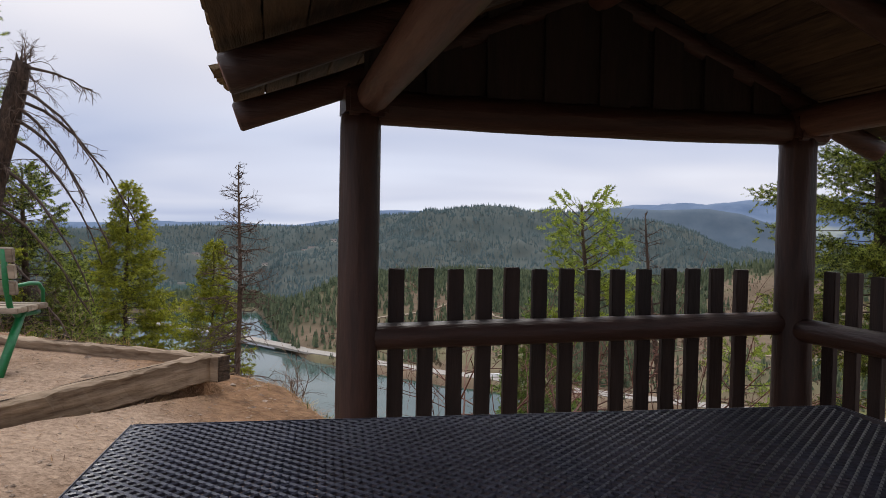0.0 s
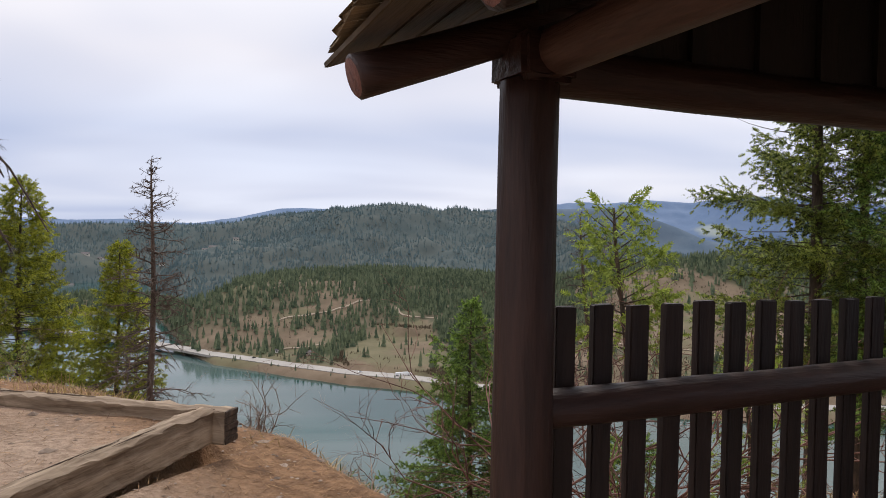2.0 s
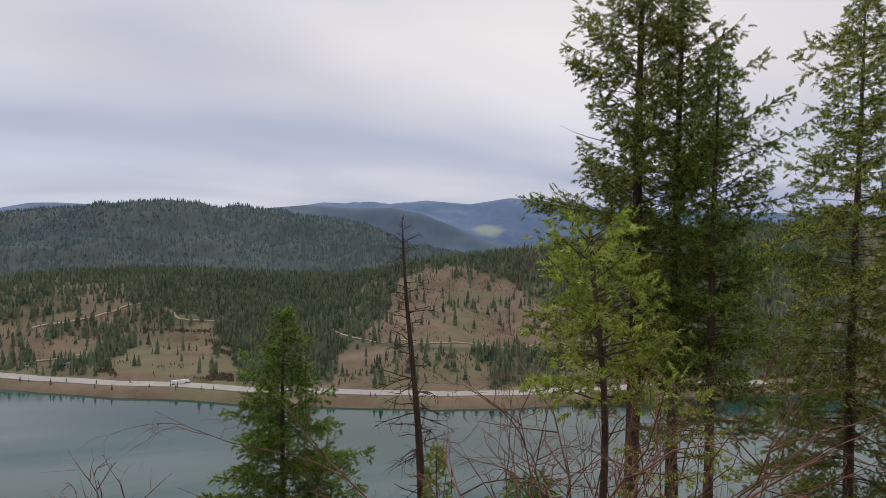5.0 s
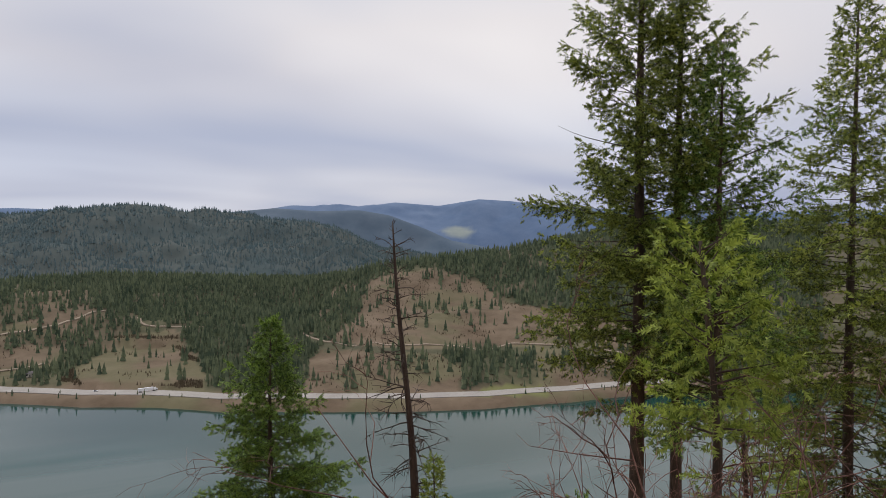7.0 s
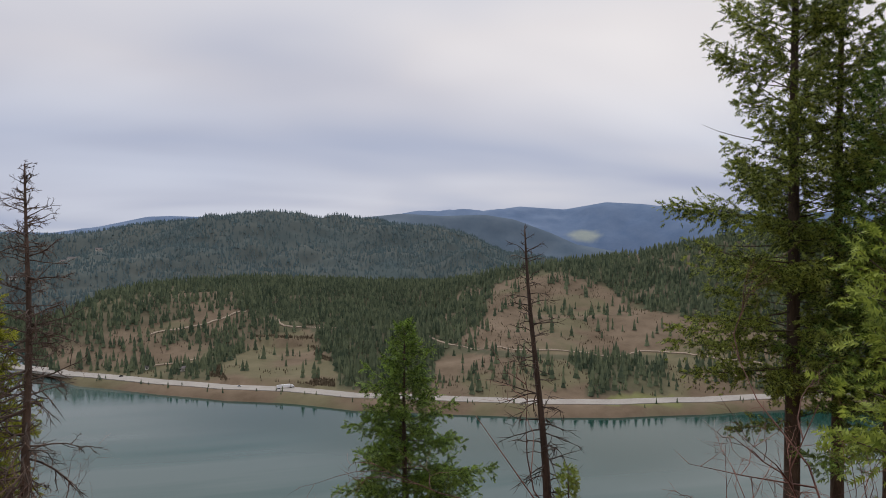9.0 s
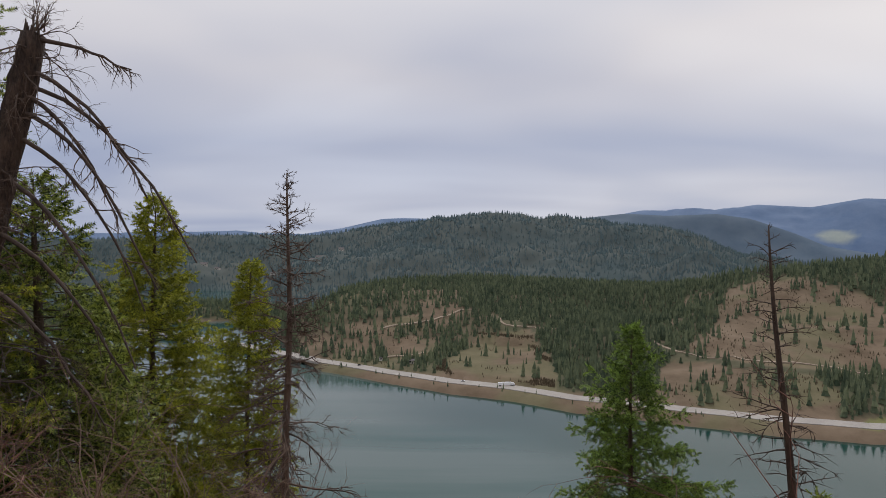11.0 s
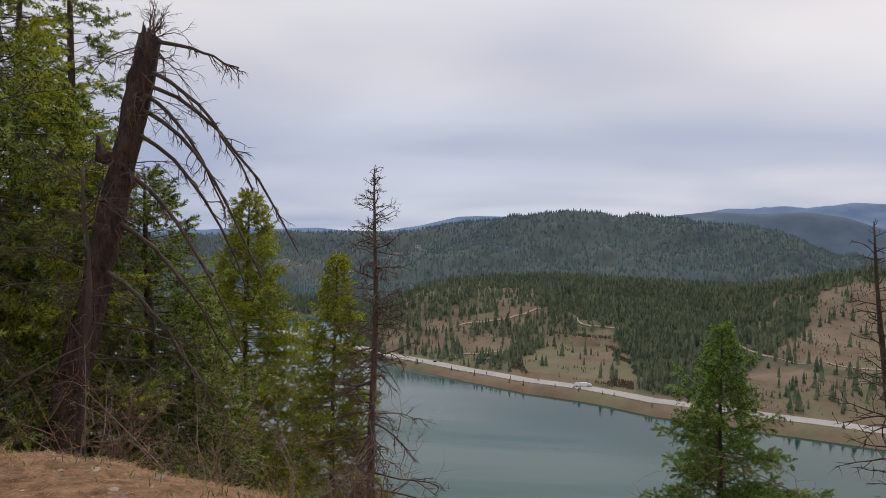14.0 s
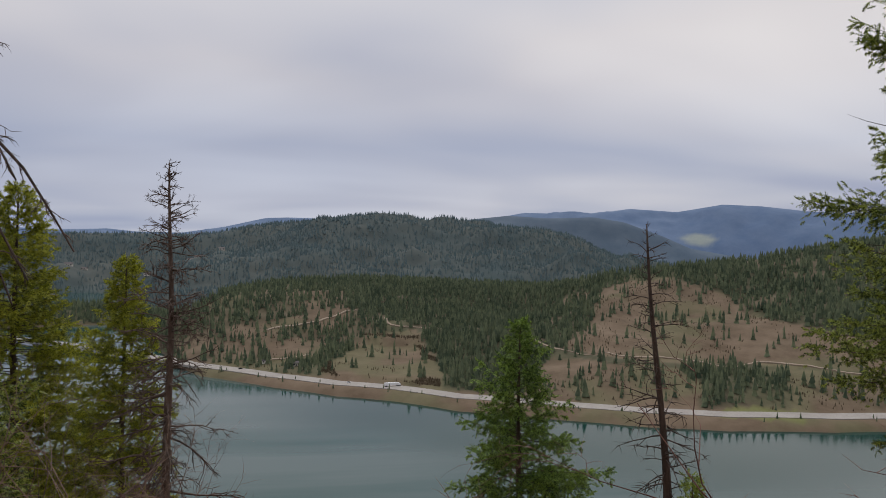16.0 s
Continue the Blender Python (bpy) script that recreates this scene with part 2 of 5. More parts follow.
def water_material():
    m = bpy.data.materials.new("lake_water")
    m.use_nodes = True
    t = m.node_tree
    p = t.nodes["Principled BSDF"]
    p.inputs["Roughness"].default_value = 0.09
    p.inputs["IOR"].default_value = 1.33
    p.inputs["Specular IOR Level"].default_value = 0.44
    co = t.nodes.new("ShaderNodeTexCoord")
    mp = t.nodes.new("ShaderNodeMapping")
    mp.inputs["Scale"].default_value = (0.4, 3.0, 1)
    mp.inputs["Rotation"].default_value = (0, 0, radians(-8))
    t.links.new(co.outputs["Object"], mp.inputs[0])
    n = node(t, "ShaderNodeTexNoise", Scale=0.004, Detail=4.0, Roughness=0.5)
    t.links.new(mp.outputs[0], n.inputs["Vector"])
    r = ramp(t, [(0.40, (0.012, 0.060, 0.054)), (0.58, (0.072, 0.108, 0.102))])
    t.links.new(n.outputs["Fac"], r.inputs[0])
    # base colour goes to a darker teal towards the far shore
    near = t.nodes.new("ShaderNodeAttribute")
    near.attribute_name = "shore_teal"
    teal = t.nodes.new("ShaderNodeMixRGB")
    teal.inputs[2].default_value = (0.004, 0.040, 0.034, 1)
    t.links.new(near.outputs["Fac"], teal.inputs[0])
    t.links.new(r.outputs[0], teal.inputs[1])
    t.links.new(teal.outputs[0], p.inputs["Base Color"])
    w = node(t, "ShaderNodeTexNoise", Scale=0.35, Detail=4.0, Roughness=0.6)
    t.links.new(co.outputs["Object"], w.inputs["Vector"])
    b = node(t, "ShaderNodeBump", Strength=0.06, Distance=0.3)
    t.links.new(w.outputs["Fac"], b.inputs["Height"])
    t.links.new(b.outputs[0], p.inputs["Normal"])
    return m


GROUND, WATER = ground_material(), water_material()


# ---- mesh tools ----
def mesh_of(name, verts, faces, material, smooth=False):
    """verts: n x 3; faces: arrays of triangles or quads."""
    me = bpy.data.meshes.new(name)
    verts = np.asarray(verts, dtype=np.float32).reshape(-1, 3)
    faces = [np.asarray(f, dtype=np.int32) for f in faces if len(f)]
    loops = np.concatenate([f.ravel() for f in faces])
    sizes = np.concatenate([np.full(len(f), f.shape[1], np.int32) for f in faces])
    starts = np.concatenate([[0], np.cumsum(sizes)[:-1]]).astype(np.int32)
    me.vertices.add(len(verts))
    me.vertices.foreach_set("co", verts.ravel())
    me.loops.add(len(loops))
    me.loops.foreach_set("vertex_index", loops)
    me.polygons.add(len(sizes))
    me.polygons.foreach_set("loop_start", starts)
    me.polygons.foreach_set("use_smooth", np.full(len(sizes), smooth))
    me.update(calc_edges=True)
    me.materials.append(material)
    return me


def part(name, data, material, parent, label=""):
    """Links a mesh or a bmesh as ONE mesh object under a thing or a part."""
    if isinstance(data, bmesh.types.BMesh):
        me = bpy.data.meshes.new(name)
        data.to_mesh(me)
        data.free()
        me.materials.append(material)
        data = me
    ob = new(name, data)
    ob.parent = parent
    return tagged(ob, label)


def thing(name, m, label, category, group=""):
    ob = new(name)
    ob.matrix_world = m
    ob.empty_display_size = 0.2
    return tagged(ob, label, category, group)


def box(bm, size, m=None, bevel=0.0, jitter=0.0):
    made = bmesh.ops.create_cube(bm, size=1.0)["verts"]
    bmesh.ops.scale(bm, vec=size, verts=made)
    if bevel:
        edges = {e for w in made for e in w.link_edges}
        made = list({w for f in bmesh.ops.bevel(bm, geom=list(edges), offset=bevel, segments=2, affect="EDGES")["faces"] for w in f.verts} | {w for w in made if w.is_valid})
    if jitter:
        for w in made:
            w.co += Vector([random.uniform(-jitter, jitter) for _ in range(3)])
    if m is not None:
        bmesh.ops.transform(bm, matrix=m, verts=made)
    return bm


def boxed(size, m=None, bevel=0.0, jitter=0.0):
    return box(bmesh.new(), size, m, bevel, jitter)


class Soup:
    """Tubes and blades gathered into one mesh."""

    def __init__(self):
        self.v, self.q, self.t, self.n = [], [], [], 0

    def tube(self, pts, radii, sides=5, cap=True, wobble=0.0, rng=None):
        pts = np.asarray(pts, float)
        k = len(pts)
        d = np.gradient(pts, axis=0)
        d /= np.linalg.norm(d, axis=1)[:, None] + 1e-9
        ref = np.array([0.0, 0, 1]) if abs(d[0, 2]) < 0.9 else np.array([1.0, 0, 0])
        a = np.cross(d, ref)
        a /= np.linalg.norm(a, axis=1)[:, None] + 1e-9
        b = np.cross(d, a)
        ang = np.arange(sides) * 2 * np.pi / sides
        r = np.asarray(radii, float)[:, None] * np.ones((1, sides))
        if wobble:
            r = r * (1 + rng.uniform(-wobble, wobble, r.shape))
        ring = pts[:, None, :] + r[..., None] * (np.cos(ang)[None, :, None] * a[:, None, :] + np.sin(ang)[None, :, None] * b[:, None, :])
        i = (np.arange(k - 1)[:, None] * sides + np.arange(sides)[None, :]).ravel()
        j = (np.arange(k - 1)[:, None] * sides + (np.arange(sides)[None, :] + 1) % sides).ravel()
        self.v.append(ring.reshape(-1, 3))
        self.q.append(np.stack([i, j, j + sides, i + sides], 1) + self.n)
        if cap:
            self.v.append(pts[[0, -1]])
            c0, c1 = k * sides, k * sides + 1
            s = np.arange(sides)
            e = (s + 1) % sides
            self.t.append(np.stack([e, s, np.full(sides, c0)], 1) + self.n)
            self.t.append(np.stack([s + (k - 1) * sides, e + (k - 1) * sides, np.full(sides, c1)], 1) + self.n)
            self.n += 2
        self.n += k * sides

    def add(self, verts, tris):
        self.v.append(verts)
        self.t.append(np.asarray(tris) + self.n)
        self.n += len(verts)

    def mesh(self, name, material, smooth=True):
        return mesh_of(name, np.concatenate(self.v), [np.concatenate(x) for x in (self.q, self.t) if x], material, smooth)


def log(p, q, r0, r1=None, seed=1, sides=14, rings=9, bow=0.012):
    """A peeled log from p to q: uneven thickness, slight bow, rounded ends."""
    rng = np.random.default_rng(seed)
    p, q = np.array(p, float), np.array(q, float)
    r1 = r0 if r1 is None else r1
    s = np.concatenate([[0, 0.004], np.linspace(0.03, 0.97, rings), [0.996, 1]])
    pts = p + (q - p) * s[:, None]
    off = rng.normal(0, 1, 3)
    pts += np.sin(s * np.pi * rng.uniform(0.8, 2.2))[:, None] * off * bow
    radii = (r0 + (r1 - r0) * s) * (1 + rng.uniform(-0.03, 0.03, len(s)))
    radii[0] *= 0.86
    radii[-1] *= 0.86
    soup = Soup()
    soup.tube(pts, radii, sides, True, 0.018, rng)
    return soup.mesh("log", LOG)


def waves(x, y, seed, octaves=5, rough=0.5):
    """Smooth value noise on arrays, about -1 to 1."""
    rng = np.random.default_rng(seed)
    table = rng.uniform(-1, 1, (64, 64))
    out, amp, total = np.zeros(np.broadcast(x, y).shape), 1.0, 0.0
    for k in range(octaves):
        fx, fy = x * 2.0 ** k + 17.3 * k, y * 2.0 ** k + 9.1 * k
        ix, iy = np.floor(fx).astype(int), np.floor(fy).astype(int)
        tx, ty = fx - ix, fy - iy
        tx, ty = tx * tx * (3 - 2 * tx), ty * ty * (3 - 2 * ty)
        g = lambda a, b: table[a % 64, b % 64]
        out += amp * ((g(ix, iy) * (1 - tx) + g(ix + 1, iy) * tx) * (1 - ty) + (g(ix, iy + 1) * (1 - tx) + g(ix + 1, iy + 1) * tx) * ty)
        total += amp
        amp *= rough
    return out / total * 1.6


def smooth(a, b, x):
    s = np.clip((x - a) / (b - a), 0, 1)
    return s * s * (3 - 2 * s)


# ---- the land ----
HUB = (-1.5, 4.5)
LAKE = -170.0
EDGE = [(-60, 19), (-30, 13), (-12, 9.4), (-5, 8.3), (-4, 8.0), (-3.3, 7.75), (-2.5, 7.35), (-1.5, 6.85), (-0.9, 6.4), (-0.3, 6.0), (0.2, 5.4), (0.6, 4.8), (1.2, 4.55), (3, 4.9), (6, 4.7), (12, 3), (20, -3), (60, -40)]
SHORE = [(-70, 1500), (-25, 1500), (-15, 1480), (-12.8, 1010), (-10.5, 905), (-5, 821), (0, 767), (5, 739), (10, 700), (18.7, 681), (25, 678), (31, 693), (38, 737), (50, 860), (80, 1200)]
CREST = [(-70, -5.2, 1750), (-15, -5.6, 1700), (-12.5, -6.4, 1150), (-8.7, -4.5, 1350), (-5, -3.75, 1450), (2, -3.4, 1550), (9, -3.6, 1600), (16.5, -3.8, 1600), (19.5, -3.4, 1450), (22, -2.7, 1300), (27, -1.95, 1350), (31, -1.4, 1450), (36.5, -0.3, 1600), (40.6, 0.45, 1700), (50, 1.2, 1800), (80, 1.5, 1900)]
RIDGE = [(-70, 0.0), (-27, -0.25), (-20, 0.1), (-15.6, 0.2), (-12.4, 0.15), (-9.6, 0.3), (-5.3, 1.15), (0, 1.7), (4.1, 1.88), (7.9, 1.25), (12, 1.1), (17.5, 0.4), (22, -1.0), (25, -1.7), (30, -2.3), (40, -2.5), (80, -1)]
MIDDLE = [(-70, -1.0), (-10, -0.6), (4, 0.8), (7.9, 1.2), (10.5, 1.75), (13.8, 2.12), (17, 1.95), (20.6, 2.08), (23, 1.7), (26, 0.6), (28, -0.3), (32, -1.0), (40, -1.3), (80, -1)]
RANGE = [(-70, 0.5), (-27, 0.2), (-22, 0.3), (-17.1, 0.52), (-15.2, 0.33), (-12, 0.3), (-8.9, 0.8), (-5.7, 1.58), (-4, 1.66), (0, 1.6), (7.9, 1.45), (12.9, 1.93), (15.1, 2.36), (20.5, 2.30), (23.4, 2.74), (27, 2.5), (30.3, 3.08), (33, 2.93), (36.4, 2.5), (45, 2.2), (80, 1.8)]
# how thickly each stretch of the far hillside is wooded: share of trees, then corners (bearing, angle of sight)
STANDS = [
    (0.38, ((-12, -5.2), (-9.5, -4.6), (-1.7, -4.0), (1.2, -4.2), (0.2, -6.9), (-2.2, -9.8), (-5.5, -10.4), (-12, -9.6))),
    (0.05, ((-6.2, -7.2), (-2.4, -7.2), (0.2, -6.4), (0.0, -5.9), (-3.6, -6.3), (-6.6, -6.8))),
    (0.03, ((2.0, -7.7), (6.2, -7.5), (8.2, -9.5), (8.6, -12.3), (-2.2, -11.4), (-0.5, -9.8))),
    (0.03, ((-4.9, -8.3), (-2.7, -8.1), (-2.2, -9.7), (-5.0, -9.8))),
    (0.55, ((17.0, -4.2), (22.5, -3.6), (22.0, -8.6), (16.0, -7.8))),
    (0.07, ((21.6, -3.7), (23.2, -3.0), (26.3, -2.7), (30.8, -3.9), (32.4, -5.3), (36.2, -5.7), (44, -6.8), (44, -8.6), (27.3, -9.2), (21.3, -9.0), (18.6, -8.4), (20.4, -6.4))),
    (0.09, ((17.9, -9.4), (27.3, -9.4), (29.2, -10.6), (29.0, -12.6), (16.0, -12.8), (16.4, -11.0))),
    (0.20, ((35.2, -9.0), (45, -8.8), (45, -13), (35.4, -12.8))),
]
MEADOW = ((30.2, -12.9), (30.8, -12.2), (32.6, -11.9), (35.6, -11.9), (36.4, -12.6))
TIMBER_A, TIMBER_B, TIMBER_C = (-0.55, 5.47), (-1.45, 3.45), (-3.2, 6.55)


def column(table, b, k=1):
    return np.interp(b, [row[0] for row in table], [row[k] for row in table])


def land(x, y):
    """Height of the ground at x, y (arrays)."""
    x, y = np.asarray(x, float), np.asarray(y, float)
    dx, dy = x - HUB[0], y - HUB[1]
    r = np.hypot(dx, dy) + 1e-6
    b = np.degrees(np.arctan2(dx, dy))
    # the dirt shelf, a step up behind the timber, and its broken edge
    ex, ey = TIMBER_A[0] - TIMBER_B[0], TIMBER_A[1] - TIMBER_B[1]
    side = ((y - TIMBER_B[1]) * ex - (x - TIMBER_B[0]) * ey) / math.hypot(ex, ey)
    fx, fy = TIMBER_A[0] - TIMBER_C[0], TIMBER_A[1] - TIMBER_C[1]
    back = -((y - TIMBER_C[1]) * fx - (x - TIMBER_C[0]) * fy) / math.hypot(fx, fy)
    shelf = 0.06 + 0.28 * smooth(0.045, 0.15, side) * smooth(-0.35, 0.05, back) + 0.10 * smooth(-0.2, 0.4, side) * smooth(0.05, -0.35, back)
    shelf = shelf + 0.23 * smooth(-0.2, 1.3, -x) * smooth(0.1, -0.1, side) + 0.05 * smooth(5, 15, -x) - 0.06 * smooth(0.5, 3, x)
    shelf = shelf + 0.045 * waves(x * 0.6, y * 0.6, 3, 5)
    past = (y - column(EDGE, x) - 0.25 * waves(x * 0.9, y * 0.9, 5, 3)) * 0.86
    s = np.maximum(past, 0)
    drop = 0.64 * s * s / (s + 0.4) + 0.02 * np.maximum(s - 40, 0) ** 1.0
    near = shelf - drop + smooth(2, 12, s) * 0.8 * waves(x * 0.12, y * 0.12, 8, 4)
    near = np.maximum(near, LAKE - 25)
    # the far side of the lake
    rs, rc, hc = column(SHORE, b), column(CREST, b, 2), column(CREST, b)
    zc = 1.6 + np.tan(np.radians(hc)) * rc
    zr = 1.6 + np.tan(np.radians(column(RIDGE, b))) * 2900
    zm = 1.6 + np.tan(np.radians(column(MIDDLE, b))) * 3550
    zg = 1.6 + np.tan(np.radians(column(RANGE, b))) * 4300
    up = np.clip((r - rs) / (rc - rs), 0, 1)
    foot = LAKE + 7 * smooth(-15, 28, r - rs) + (zc - LAKE - 7) * np.clip((r - rs - 55) / (rc - rs - 55), 0, 1) ** 0.92
    z = np.where(r < rs - 15, LAKE - 12, foot - 8 * smooth(rs + 10, rs - 15, r))
    gully = waves(x * 0.004, y * 0.004, 11, 5) * 22
    z = z + gully * smooth(0.05, 0.35, up) * smooth(1.0, 0.8, up)
    step = np.abs(b - 3.2) / 4.0
    bench = smooth(1.0, 0.7, step) * smooth(0.04, 0.1, up) * smooth(0.42, 0.32, up)
    z = z + bench * (np.round(z / 13) * 13 - z) * 0.75
    t1 = smooth(0, 1, np.clip((r - rc) / 350, 0, 1))
    low = np.minimum(zc - 45, zr - 120)
    z = np.where(r > rc, zc + (low - zc) * t1, z)
    t2 = np.clip((r - rc - 350) / (2900 - rc - 350), 0, 1)
    spur = waves(x * 0.0016, y * 0.0016, 21, 6, 0.55)
    z = np.where(r > rc + 350, low + (zr - low) * t2 ** 0.9 + spur * 105 * smooth(0, 0.3, t2) * smooth(1, 0.75, t2), z)
    low2 = np.minimum(zr - 50, zm - 110)
    z = np.where(r > 2900, zr + (low2 - zr) * smooth(2900, 3150, r), z)
    t4 = np.clip((r - 3150) / 400, 0, 1)
    z = np.where(r > 3150, low2 + (zm - low2) * t4 + spur * 60 * smooth(0, 0.3, t4) * smooth(1, 0.7, t4), z)
    low3 = np.minimum(zm - 50, zg - 140)
    z = np.where(r > 3550, zm + (low3 - zm) * smooth(3550, 3800, r), z)
    t5 = np.clip((r - 3800) / 500, 0, 1)
    z = np.where(r > 3800, low3 + (zg - low3) * t5 + spur * 70 * smooth(0, 0.3, t5) * smooth(1, 0.8, t5), z)
    z = np.where(r > 4300, zg - (r - 4300) * 0.35, z)
    front = smooth(85, 70, np.abs(b))
    far = np.where(r > 420, 1.0, 0.0) * front
    return near * (1 - far) + z * far + np.where(front < 1, (1 - front) * 0, 0)


def inside(b, e, corners):
    """Which of the points lie within a patch of the hillside."""
    hit = np.zeros(np.shape(b), bool)
    for (b0, e0), (b1, e1) in zip(corners, corners[1:] + corners[:1]):
        if e0 != e1:
            hit ^= ((e0 > e) != (e1 > e)) & (b < b0 + (e - e0) * (b1 - b0) / (e1 - e0))
    return hit


def sight(x, y, z):
    dx, dy = x - HUB[0], y - HUB[1]
    r = np.hypot(dx, dy)
    return np.degrees(np.arctan2(dx, dy)), np.degrees(np.arctan2(z - 1.6, r)), r


def reach(b, e):
    """Distance at which the far slope is met along a bearing at an angle of sight."""
    r = np.arange(float(column(SHORE, b)) + 40, float(column(CREST, b, 2)), 2.0)
    x, y = HUB[0] + r * math.sin(radians(b)), HUB[1] + r * math.cos(radians(b))
    up = np.degrees(np.arctan2(land(x, y) - 1.6, r))
    past = np.nonzero(up >= e)[0]
    return float(r[past[0]]) if len(past) else float(r[-1])


def wooded(x, y, z):
    """How thickly the far slopes are wooded, 0 to 1."""
    b, e, r = sight(x, y, z)
    d = 0.58 + 0.42 * smooth(-0.5, 0.3, waves(x * 0.006, y * 0.006, 31, 4))
    wb = b + 0.55 * waves(x * 0.012, y * 0.012, 33, 3)
    we = e + 0.28 * waves(x * 0.012, y * 0.012, 35, 3)
    clump = smooth(-0.35, 0.45, waves(x * 0.016, y * 0.016, 37, 3))
    for share, corners in STANDS:
        d = np.where(inside(wb, we, corners), share * (0.35 + 1.3 * clump), d)
    return np.clip(d, 0, 1) * smooth(50, 75, r - column(SHORE, b) + 55 * (b < -11.5))


def build_ground():
    rings = np.concatenate([np.geomspace(0.25, 30, 120), np.geomspace(33, 560, 26), np.arange(570, 1800, 9.0), np.geomspace(1815, 4900, 130)])
    cols = np.concatenate([np.linspace(-56, 66, 400), np.linspace(68.5, 302, 60)])
    a = np.radians(cols)
    x = HUB[0] + rings[:, None] * np.sin(a)[None, :]
    y = HUB[1] + rings[:, None] * np.cos(a)[None, :]
    z = land(x, y)
    n, m = x.shape
    v = np.stack([x, y, z], -1).reshape(-1, 3)
    v = np.concatenate([v, [[HUB[0], HUB[1], float(land(HUB[0], HUB[1]))]]])
    i = (np.arange(n - 1)[:, None] * m + np.arange(m)[None, :]).ravel()
    j = (np.arange(n - 1)[:, None] * m + (np.arange(m)[None, :] + 1) % m).ravel()
    quads = np.stack([i, j, j + m, i + m], 1)
    k = np.arange(m)
    cap = np.stack([k, (k + 1) % m, np.full(m, n * m)], 1)[:, ::-1]
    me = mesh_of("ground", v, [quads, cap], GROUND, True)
    r = np.hypot(v[:, 0] - HUB[0], v[:, 1] - HUB[1])
    b = np.degrees(np.arctan2(v[:, 0] - HUB[0], v[:, 1] - HUB[1]))
    past = v[:, 1] - column(EDGE, v[:, 0])
    values = {
        "litter": np.clip(smooth(-1.9, 0.2, past) + 0.4 * smooth(-0.1, 0.5, waves(v[:, 0] * 0.8, v[:, 1] * 0.8, 41, 4)), 0, 1),
        "hill": smooth(30, 200, r),
        "herbs": smooth(0.05, 0.55, waves(v[:, 0] * 0.011, v[:, 1] * 0.011, 43, 4)) * smooth(400, 500, r) * 0.8,
        "forest": wooded(v[:, 0], v[:, 1], v[:, 2]) * smooth(400, 500, r) * 0.85,
        # masks for the three haze-blued covers, each farther off
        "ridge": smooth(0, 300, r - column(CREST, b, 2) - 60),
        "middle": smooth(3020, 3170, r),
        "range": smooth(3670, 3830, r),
        "field": smooth(1.3, 0.7, np.hypot((b - 28.6) / 1.25, (r - 3950) / 42)),
        "meadow": inside(*sight(*v.T)[:2], MEADOW) * smooth(400, 500, r),
    }
    for name, value in values.items():
        me.attributes.new(name, "FLOAT", "POINT").data.foreach_set("value", value.astype(np.float32))
    return tagged(new("ground", me), "bare brown dirt shelf falling away to wooded hills", "ground", kind="structure")


build_ground()
lx, ly = np.meshgrid(np.concatenate([[-4800], np.linspace(-1400, 1400, 140), [4800]]), np.linspace(60, 2600, 127))
cell = (np.arange(126)[:, None] * 142 + np.arange(141)[None, :]).ravel()
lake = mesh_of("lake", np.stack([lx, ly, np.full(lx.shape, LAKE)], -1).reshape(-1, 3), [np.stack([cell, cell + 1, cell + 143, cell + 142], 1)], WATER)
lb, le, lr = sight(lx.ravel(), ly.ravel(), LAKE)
# teal mask: full within about 60 m of the far shore, gone by 210
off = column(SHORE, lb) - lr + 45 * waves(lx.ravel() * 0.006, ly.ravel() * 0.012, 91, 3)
lake.attributes.new("shore_teal", "FLOAT", "POINT").data.foreach_set("value", (smooth(210, 60, off) * smooth(-14, 6, lb)).astype(np.float32))
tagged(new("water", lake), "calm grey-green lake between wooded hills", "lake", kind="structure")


def strip(name, line, width, lift, material, label, category, level=None):
    """A road along (bearing, distance) points, laid on the land or at one level."""
    bs = np.linspace(0, len(line) - 1, (len(line) - 1) * 14 + 1)
    b = np.radians(np.interp(bs, range(len(line)), [p[0] for p in line]))
    r = np.interp(bs, range(len(line)), [p[1] for p in line])
    x, y = HUB[0] + r * np.sin(b), HUB[1] + r * np.cos(b)
    d = np.stack([np.gradient(x), np.gradient(y)], 1)
    d /= np.linalg.norm(d, axis=1)[:, None]
    nrm = np.stack([-d[:, 1], d[:, 0]], 1) * width / 2
    rows = []
    for s, dz in ((-1, -3), (-1, 0), (1, 0), (1, -3)):
        px, py = x + nrm[:, 0] * s, y + nrm[:, 1] * s
        pz = (np.maximum(land(px, py), land(x, y)) if level is None else np.full(len(px), level)) + lift + dz
        rows.append(np.stack([px, py, pz], 1))
    v = np.stack(rows, 1).reshape(-1, 3)
    k = len(x)
    i = (np.arange(k - 1)[:, None] * 4 + np.arange(3)[None, :]).ravel()
    me = mesh_of(name, v, [np.stack([i, i + 1, i + 5, i + 4], 1)], material)
    return tagged(new(name, me), label, category, kind="structure")


